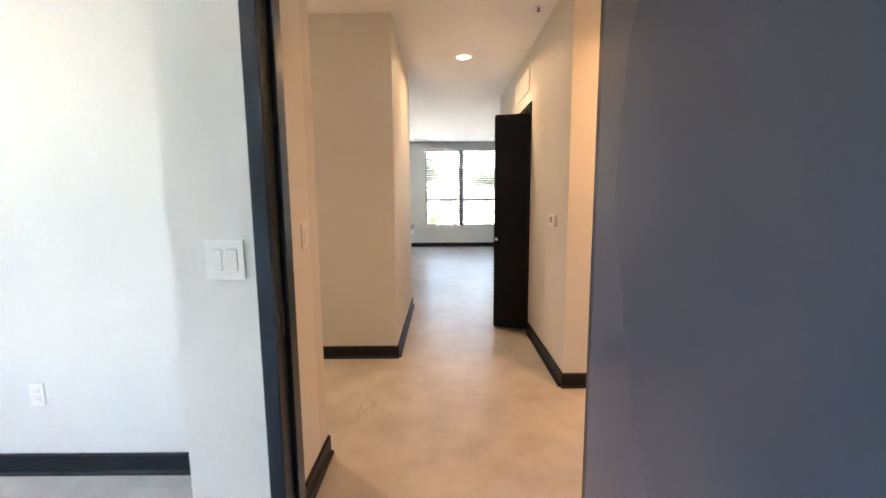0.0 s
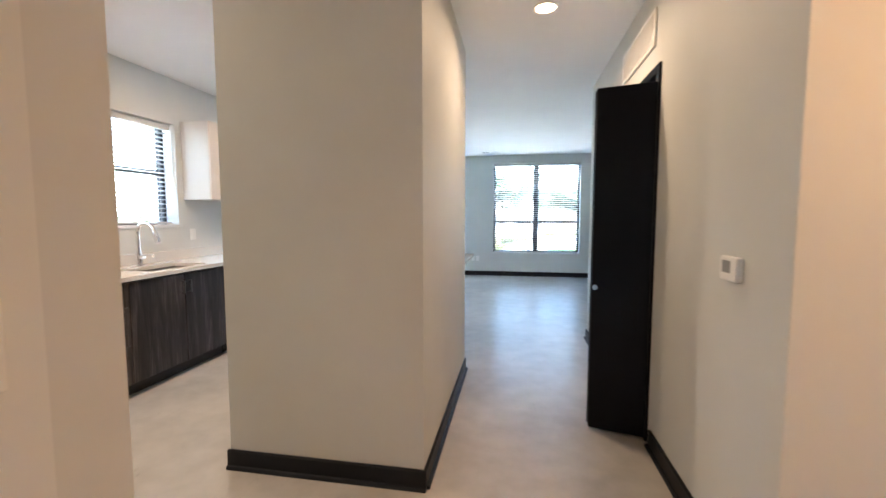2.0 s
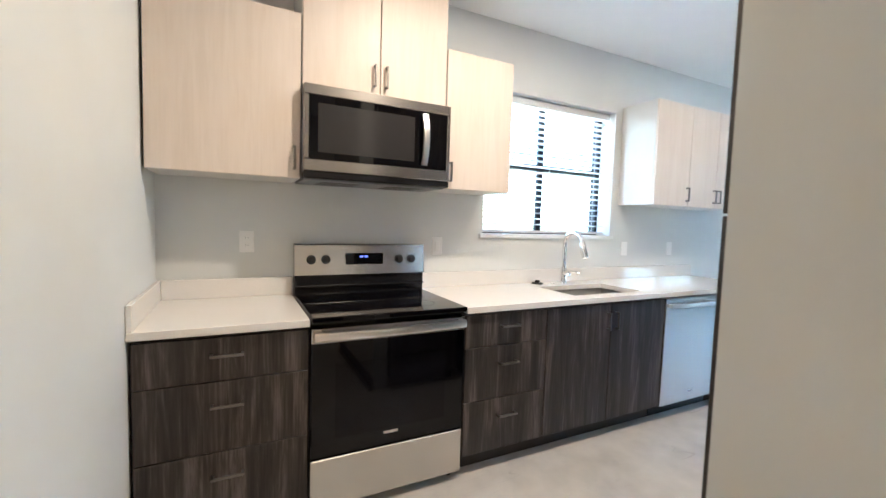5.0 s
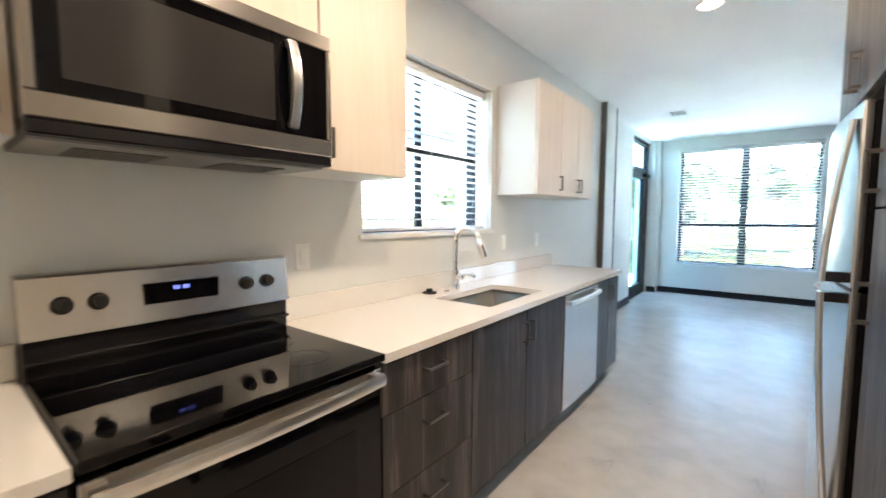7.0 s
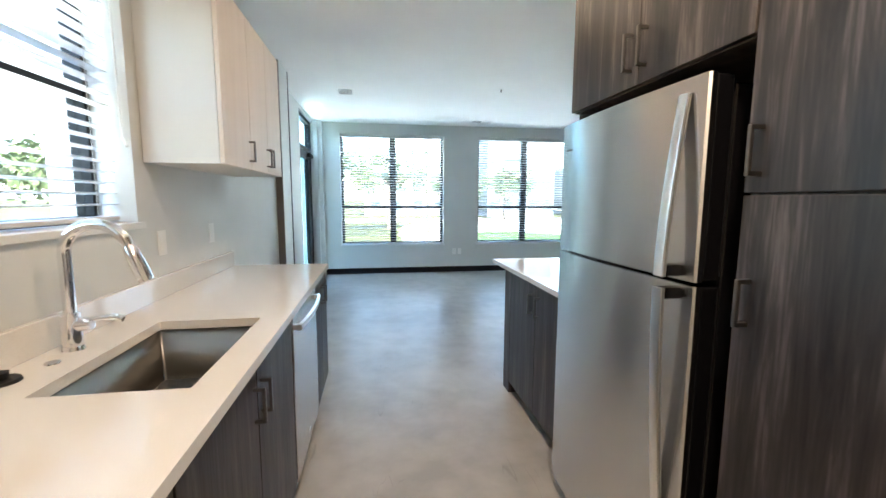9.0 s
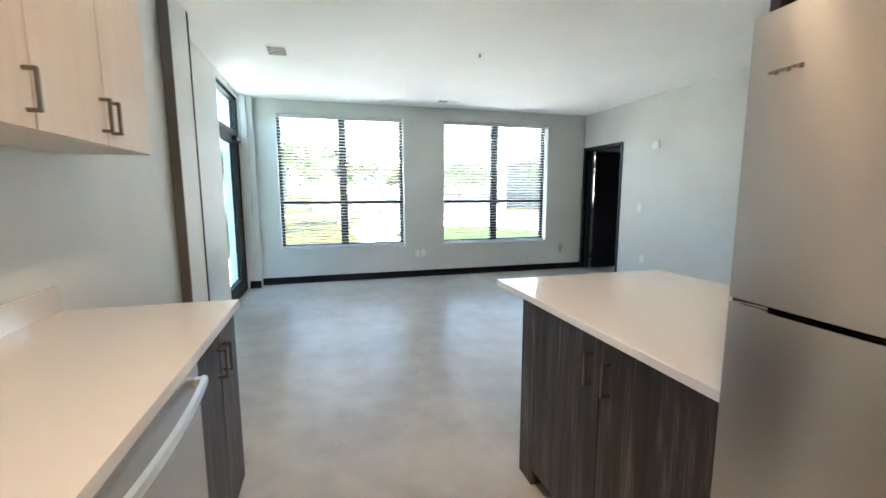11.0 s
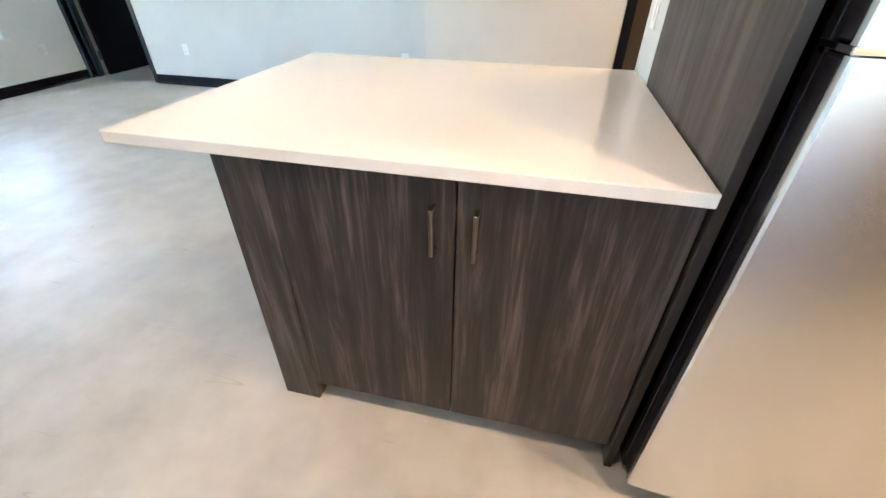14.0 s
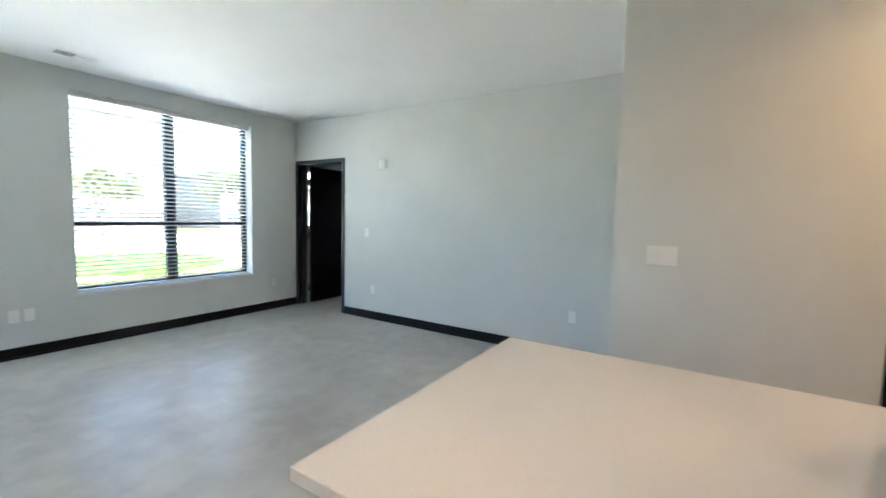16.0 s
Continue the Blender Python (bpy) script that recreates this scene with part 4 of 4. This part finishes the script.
# island
isl = thing("island_cabinet", (-0.8, 5.6, 0), "dark wood-grain island cabinet with two doors", "cabinet")
XI = -1.186
part("body", B((XI + 0.021, 5.086, 0.10, -0.30, 6.03, 0.883)), dark_wood, isl)
part("toe_kick", B((XI + 0.085, 5.086, 0, -0.32, 6.03, 0.098)), carcass, isl)
part("end_panel", B((XI, 6.020, 0.0, -0.29, 6.146, 0.883), bev=0.0015), dark_wood, isl)
part("back_panel", B((-0.299, 5.086, 0.0, -0.285, 6.019, 0.883)), dark_wood, isl)
for a, b, yy in ((5.092, 5.560, 5.515), (5.564, 6.017, 5.612)):
    d = part("door", B((XI, a, 0.085, XI + 0.020, b, 0.878), bev=0.0015), dark_wood, isl)
    pull(d, (XI, yy, 0.70), (XI, yy, 0.81), (-0.028, 0, 0))
bm = bmesh.new()
box(bm, -1.208, 5.088, CT - 0.030, -0.165, 6.410, CT, bev=0.002)
solo("island_worktop", bm, worktop_stone, "white quartz island worktop with a long overhang", "countertop")

# ---------------------------------------------------------------- switches, outlets, vents, lamps


def plate(kind, axis, at, out, w, h, gangs, label):
    """A wall plate. at: centre on the wall's face."""
    c = thing(kind, at, label, kind.replace("_", " "), "wall plates")

    def bx(u0, z0, u1, z1, d0, d1):
        a, b = sorted((d0 * out, d1 * out))
        return (at[0] + a, at[1] + u0, at[2] + z0, at[0] + b, at[1] + u1, at[2] + z1) if axis == "x" else (at[0] + u0, at[1] + a, at[2] + z0, at[0] + u1, at[1] + b, at[2] + z1)
    part("plate", B(bx(-w / 2, -h / 2, w / 2, h / 2, 0, 0.006), bev=0.002), white_plastic, c)
    for i in range(gangs):
        u = (i - (gangs - 1) / 2) * 0.046
        if kind == "light_switch":
            part("rocker", B(bx(u - 0.0165, -0.033, u + 0.0165, 0.033, 0.006, 0.010), bev=0.002), white_plastic, c)
        elif kind == "wall_outlet":
            for s in (-0.020, 0.020):
                o = part("socket", B(bx(u - 0.0165, s - 0.0145, u + 0.0165, s + 0.0145, 0.006, 0.0085), bev=0.002), white_plastic, c)
                for q in (-0.006, 0.006):
                    part("slot", B(bx(u + q - 0.001, s - 0.004, u + q + 0.001, s + 0.005, 0.0085, 0.0089)), grey_plastic, o)
    return c


OUT = "white wall outlet plate"
SWT = "white light switch plate"
plate("wall_outlet", "x", (XW, 2.527, 1.209), 1, 0.072, 0.116, 1, OUT + " above the worktop")
plate("light_switch", "x", (XW, 3.66, 1.185), 1, 0.072, 0.116, 1, SWT + " beside the range")
plate("light_switch", "x", (XW, 5.43, 1.165), 1, 0.072, 0.116, 1, SWT + " beside the window")
plate("light_switch", "x", (XW, 6.02, 1.165), 1, 0.072, 0.116, 1, SWT + " below the wall cabinet")
plate("light_switch", "x", (XH, 5.985, 1.186), -1, 0.165, 0.116, 3, "white triple light switch plate on the hall wall")
plate("wall_outlet", "x", (XE, 6.84, 0.418), -1, 0.072, 0.116, 1, OUT)
plate("wall_outlet", "x", (XE, 9.478, 0.395), -1, 0.072, 0.116, 1, OUT)
plate("light_switch", "x", (XE, 9.588, 1.154), -1, 0.072, 0.116, 1, SWT + " by the bedroom door")
plate("wall_outlet", "y", (2.03, YN, 0.385), -1, 0.072, 0.116, 1, OUT + " below the window")
plate("wall_outlet", "y", (-0.648, YN, 0.392), -1, 0.072, 0.116, 1, OUT + " between the windows")
plate("cable_plate", "y", (-0.545, YN, 0.392), -1, 0.072, 0.116, 0, "blank white cable plate between the windows")
plate("light_switch", "y", (-0.38, 1.32, 1.167), -1, 0.118, 0.122, 2, "white double light switch plate by the entry")
plate("light_switch", "x", (-0.345, 1.915, 1.182), 1, 0.072, 0.116, 1, SWT + " in the hall")
plate("light_switch", "y", (-0.683, YS, 1.196), 1, 0.072, 0.116, 1, SWT + " on the kitchen end wall")
plate("wall_outlet", "y", (-1.70, 1.994, 0.41), -1, 0.072, 0.116, 1, OUT + " in the first room")
plate("light_switch", "y", (-0.25, 5.085, 1.12), 1, 0.072, 0.116, 1, SWT + " on the wall end above the island")

th = thing("thermostat", (XH, 3.20, 1.165), "white wall thermostat with a small screen", "thermostat")
part("housing", B((XH - 0.026, 3.140, 1.115, XH, 3.260, 1.205), bev=0.006, seg=2), white_plastic, th)
part("screen", B((XH - 0.0266, 3.180, 1.145, XH - 0.0262, 3.240, 1.190)), grey_plastic, th, "small grey screen")
al = thing("alarm_sounder", (XE, 9.31, 2.04), "white wall-mounted alarm sounder", "alarm")
part("housing", B((XE - 0.045, 9.255, 1.985, XE, 9.365, 2.095), bev=0.01, seg=2), white_plastic, al)
part("grille", B((XE - 0.047, 9.28, 2.01, XE - 0.0452, 9.34, 2.07)), white_plastic, al)


def register(name, x0, y0, x1, y1, z, label, slats, along):
    c = thing(name, ((x0 + x1) / 2, (y0 + y1) / 2, z), label, "vent")
    part("backing", B((x0 + 0.02, y0 + 0.02, z - 0.004, x1 - 0.02, y1 - 0.02, z - 0.0005)), window_black, c)
    part("frame", B((x0, y0, z - 0.006, x1, y0 + 0.022, z), (x0, y1 - 0.022, z - 0.006, x1, y1, z), (x0, y0 + 0.022, z - 0.006, x0 + 0.022, y1 - 0.022, z), (x1 - 0.022, y0 + 0.022, z - 0.006, x1, y1 - 0.022, z), bev=0.002), white_plastic, c)
    for i in range(slats):
        s = (i + 0.5) / slats
        if along == "x":
            y = y0 + 0.022 + s * (y1 - y0 - 0.044)
            b = (x0 + 0.022, y - 0.004, z - 0.007, x1 - 0.022, y + 0.003, z - 0.003)
        else:
            x = x0 + 0.022 + s * (x1 - x0 - 0.044)
            b = (x - 0.004, y0 + 0.022, z - 0.007, x + 0.003, y1 - 0.022, z - 0.003)
        part("slat", B(b), white_plastic, c)
    return c


register("ceiling_vent", -2.575, 8.72, -2.365, 9.02, ZC, "white slatted ceiling air register", 6, "x")
cv = register("ceiling_vent", -0.43, 10.47, -0.10, 10.63, ZC, "white ceiling air register with two louvre banks", 0, "x")
part("divider", B((-0.272, 10.492, ZC - 0.007, -0.262, 10.608, ZC - 0.001)), white_plastic, cv)
for i in range(6):
    y = 10.498 + i * 0.0185
    part("slat", B((-0.262, y, ZC - 0.006, -0.122, y + 0.009, ZC - 0.003)), white_plastic, cv)
for i in range(3):
    y = 10.515 + i * 0.030
    part("slat", B((-0.408, y, ZC - 0.006, -0.272, y + 0.003, ZC - 0.004)), white_plastic, cv)
gv = thing("wall_vent", (XH, 4.575, 2.455), "white return air grille above the closet", "vent")
part("frame", B((XH - 0.014, 4.20, 2.345, XH, 4.95, 2.370), (XH - 0.014, 4.20, 2.540, XH, 4.95, 2.565), (XH - 0.014, 4.20, 2.370, XH, 4.225, 2.540), (XH - 0.014, 4.925, 2.370, XH, 4.95, 2.540), bev=0.002), white_plastic, gv)
part("backing", B((XH - 0.003, 4.225, 2.370, XH - 0.0005, 4.925, 2.540)), grey_plastic, gv)
for i in range(11):
    z = 2.376 + i * 0.0152
    part("slat", B((XH - 0.012, 4.225, z, XH - 0.004, 4.925, z + 0.009)), white_plastic, gv)
for sx, sy in ((-0.557, 8.435), (0.987, 3.348)):
    sp = thing("sprinkler", (sx, sy, ZC), "small recessed ceiling sprinkler head", "sprinkler", "sprinklers")
    bm = bmesh.new()
    cyl(bm, (sx, sy, ZC), (sx, sy, ZC - 0.006), 0.036, 0.033, 20)
    part("escutcheon", bm, white_plastic, sp, smooth=True)
    bm = bmesh.new()
    cyl(bm, (sx, sy, ZC - 0.006), (sx, sy, ZC - 0.028), 0.009, 0.007, 10)
    cyl(bm, (sx, sy, ZC - 0.028), (sx, sy, ZC - 0.031), 0.015, 0.015, 12)
    part("head", bm, nickel, sp, smooth=True)


def downlight(x, y, watts, colour=(1.0, 0.66, 0.38), cone=180):
    d = thing("downlight", (x, y, ZC), "lit recessed ceiling downlight with a white trim ring", "ceiling light", "downlights")
    bm = bmesh.new()
    k = 28
    prof = ((0.088, 0.0), (0.088, -0.004), (0.080, -0.009), (0.066, -0.004))
    rings = [[bm.verts.new((x + r * math.cos(2 * math.pi * i / k), y + r * math.sin(2 * math.pi * i / k), ZC + dz)) for i in range(k)] for r, dz in prof]
    for a, b in zip(rings, rings[1:]):
        for i in range(k):
            bm.faces.new((a[i], a[(i + 1) % k], b[(i + 1) % k], b[i]))
    part("trim_ring", bm, white_plastic, d, smooth=True)
    bm = bmesh.new()
    cyl(bm, (x, y, ZC - 0.001), (x, y, ZC - 0.004), 0.067, 0.067, 28)
    part("lens", bm, lens_glow, d, "glowing frosted lens")
    li = bpy.data.lights.new("downlight_lamp", "AREA")
    li.shape, li.size, li.energy, li.color, li.spread = "DISK", 0.12, watts, colour, radians(cone)
    lo = new("downlight_lamp", li)
    lo.location = (0, 0, -0.008)
    lo.parent = d
    return d


downlight(0.49, 4.45, LAMP * 1.3, cone=160)
downlight(1.62, 2.12, LAMP * 1.3, (1.0, 0.52, 0.23), 140)
for y, share in ((3.40, 2.2), (4.48, 1.2), (5.85, 0.65)):
    downlight(-1.84, y, LAMP * share, (1.0, 0.72, 0.47))

# ---------------------------------------------------------------- balcony and outdoors
GZ = -1.1
balc = thing("balcony", (-4.2, 9.8, -0.2), "small concrete balcony with a dark metal railing", "balcony")
part("slab", B((-5.1, 8.6, -0.28, -3.425, 11.3, -0.04), bev=0.01), floor_stone, balc)
for x0, y0, x1, y1 in ((-5.05, 8.65, -5.05, 11.25), (-5.05, 11.25, -3.5, 11.25), (-5.05, 8.65, -3.5, 8.65)):
    rl = part("rail", B((min(x0, x1) - 0.02, min(y0, y1) - 0.02, 1.00, max(x0, x1) + 0.02, max(y0, y1) + 0.02, 1.04), (min(x0, x1) - 0.012, min(y0, y1) - 0.012, 0.05, max(x0, x1) + 0.012, max(y0, y1) + 0.012, 0.075)), window_black, balc)
    L = math.hypot(x1 - x0, y1 - y0)
    k = int(L / 0.11)
    for i in range(k + 1):
        s = i / k
        x, y = x0 + s * (x1 - x0), y0 + s * (y1 - y0)
        part("baluster", B((x - 0.008, y - 0.008, 0.075, x + 0.008, y + 0.008, 1.0)), window_black, balc)

grass_mat = paint("lawn", (0.036, 0.037, 0.009), 0.9, 0.3, 14, 0.02, 0.2)
asphalt = paint("asphalt", (0.16, 0.16, 0.16), 0.9, 0.15, 60)
path_mat = paint("pavement_concrete", (0.40, 0.385, 0.36), 0.85, 0.06, 40)
far_white = paint("far_render", (0.27, 0.265, 0.25), 0.8, 0.05, 12)
far_grey = paint("far_grey_render", (0.16, 0.165, 0.175), 0.8, 0.05, 12)
far_glass = paint("far_glass", (0.06, 0.08, 0.09), 0.15, 0.1)
bark = paint("bark", (0.13, 0.10, 0.075), 0.9, 0.3, 25, 0.01)
leaf_a = paint("leaf_a", (0.042, 0.058, 0.015), 0.8, 0.35, 8)

bm = bmesh.new()
sheet(bm, "z", GZ - 0.4, GZ, (-900, 900), (-900, 900), [])
structure("ground", bm, grass_mat, "wide sunlit lawn around the building", "lawn")
green_grass = paint("mown_lawn", (0.026, 0.050, 0.009), 0.9, 0.3, 14, 0.02, 0.2)
# unseen apron, added and kept pale to throw sunlight onto the ceilings
apron_bounce_mat = paint("apron_bounce", (0.74, 0.72, 0.675), 0.85, 0.06, 40)
structure("pavement", B((-8.5, YN + 0.27, GZ - 0.15, 22, 21.5, GZ + 0.04), (-8.5, -12, GZ - 0.15, XW - 0.33, YN + 0.26, GZ + 0.04)), apron_bounce_mat, "added pale apron that bounces sunlight up to the ceilings", "pavement")
bm = bmesh.new()
rim = [(-0.4, 23.6), (30, 23.6), (44, 30), (44, 50), (6, 50), (3.4, 47), (0.3, 42), (-0.6, 32)]
lo = [bm.verts.new((x, y, GZ - 0.15)) for x, y in rim]
hi = [bm.verts.new((x, y, GZ + 0.05)) for x, y in rim]
bm.faces.new(hi)
for i in range(len(rim)):
    j = (i + 1) % len(rim)
    bm.faces.new((lo[i], lo[j], hi[j], hi[i]))
structure("parking_lot", bm, path_mat, "broad pale concrete lot beyond the lawn strip", "pavement")
bm = bmesh.new()
cyl(bm, (0, 0, 0), (0, 0, 0.17), 1.0, 0.985, 40)
bm.transform(Matrix.Translation((6.0, 27.9, GZ + 0.02)) @ Matrix.Diagonal((4.3, 4.4, 1, 1)))
structure("lawn_island", bm, green_grass, "round bright green mown lawn island in the lot", "lawn")
structure("road", B((-300, 50.2, GZ - 0.1, 300, 57, GZ + 0.02)), asphalt, "grey asphalt street beyond the lawn", "road")


def far_building(x0, y0, x1, y1, h, storeys, bays, material, label):
    b = thing("apartment_building", ((x0 + x1) / 2, (y0 + y1) / 2, GZ), label, "building", "far buildings")
    part("wall", B((x0, y0, GZ, x1, y1, GZ + h)), material, b)
    part("roof", B((x0 - 0.3, y0 - 0.3, GZ + h, x1 + 0.3, y1 + 0.3, GZ + h + 0.5)), far_glass, b, "dark flat roof edge")
    sh = h / storeys
    for s in range(storeys):
        for k in range(bays):
            u = x0 + (k + 0.5) * (x1 - x0) / bays
            z = GZ + s * sh + sh * 0.3
            part("window", B((u - 0.8, y0 - 0.05, z, u + 0.8, y0 - 0.01, z + sh * 0.5)), far_glass, b)


far_building(-34, 62, -8, 76, 7.5, 2, 8, far_white, "two-storey white apartment building across the street")
far_building(-4, 66, 12, 80, 6, 2, 5, far_white, "two-storey pale building across the street")
far_building(13.5, 61, 23.5, 78, 12.8, 4, 5, far_grey, "four-storey grey apartment building across the street")
far_building(30, 62, 56, 78, 7.5, 2, 8, far_white, "two-storey pale apartment building across the street")


def tree(x, y, h, r, seed, label):
    rng = random.Random(seed)
    t = thing("tree", (x, y, GZ), label, "tree", "trees on the lawn")
    bm = bmesh.new()
    top = h * 0.55
    tube(bm, [(x, y, GZ - 0.05), (x + 0.05, y, GZ + top * 0.5), (x + 0.1, y + 0.05, GZ + top)], [h * 0.028, h * 0.02, h * 0.012], 8)
    tips = []
    for i in range(9):
        a, s = rng.uniform(0, 6.28), rng.uniform(0.35, 1.0)
        z0 = GZ + top * rng.uniform(0.55, 1.0)
        tip = Vector((x + math.cos(a) * r * s, y + math.sin(a) * r * s, z0 + rng.uniform(0.15, 0.42) * h))
        tube(bm, [(x + 0.05, y, z0), (Vector((x, y, z0)) + tip) / 2 + Vector((0, 0, 0.1 * h * 0.3)), tip], [h * 0.010, h * 0.006, h * 0.002], 5)
        tips.append(tip)
    part("trunk", bm, bark, t, smooth=True)
    verts, faces = [], []
    for tip in tips + [Vector((x, y, GZ + h * 0.8))] * 2:
        cr = r * rng.uniform(0.35, 0.6)
        for _ in range(150):
            v = Vector((rng.gauss(0, 1), rng.gauss(0, 1), rng.gauss(0, 0.8)))
            c = tip + v.normalized() * cr * rng.uniform(0.3, 1.0)
            s = rng.uniform(0.10, 0.22) * (0.6 + h / 12)
            u = Vector((rng.gauss(0, 1), rng.gauss(0, 1), rng.gauss(0, 1))).normalized()
            w = u.orthogonal().normalized()
            k = len(verts)
            verts += [c - u * s, c + w * s * 0.5, c + u * s, c - w * s * 0.5]
            faces.append((k, k + 1, k + 2, k + 3))
    me = bpy.data.meshes.new("crown")
    me.from_pydata([v - Vector((x, y, GZ)) for v in verts], [], faces)
    me.materials.append(leaf_a)
    c = new("crown", me)
    c.parent = t


for i, (x, y, h, r) in enumerate(((-5.6, 32, 6.5, 2.6), (-1.2, 38, 7.0, 2.8), (4.5, 40, 5.5, 2.0), (-14, 36, 7, 2.8), (-22, 40, 8, 3.2), (10, 42, 6, 2.4),
                                  (18, 38, 6, 2.4),
                                  (-15.5, 24, 5.0, 2.4), (-12.5, 28, 5.6, 2.5), (-8.3, 26, 5.2, 2.2), (-6.9, 34, 5.6, 2.3))):
    tree(x, y, h, r, 10 + i, "leafy green tree on the lawn")
bm = bmesh.new()
cyl(bm, (1.2, 30, GZ), (1.2, 30, GZ + 8.5), 0.14, 0.10, 10)
solo("utility_pole", bm, bark, "plain wooden utility pole beyond the drive", "pole", smooth=True)
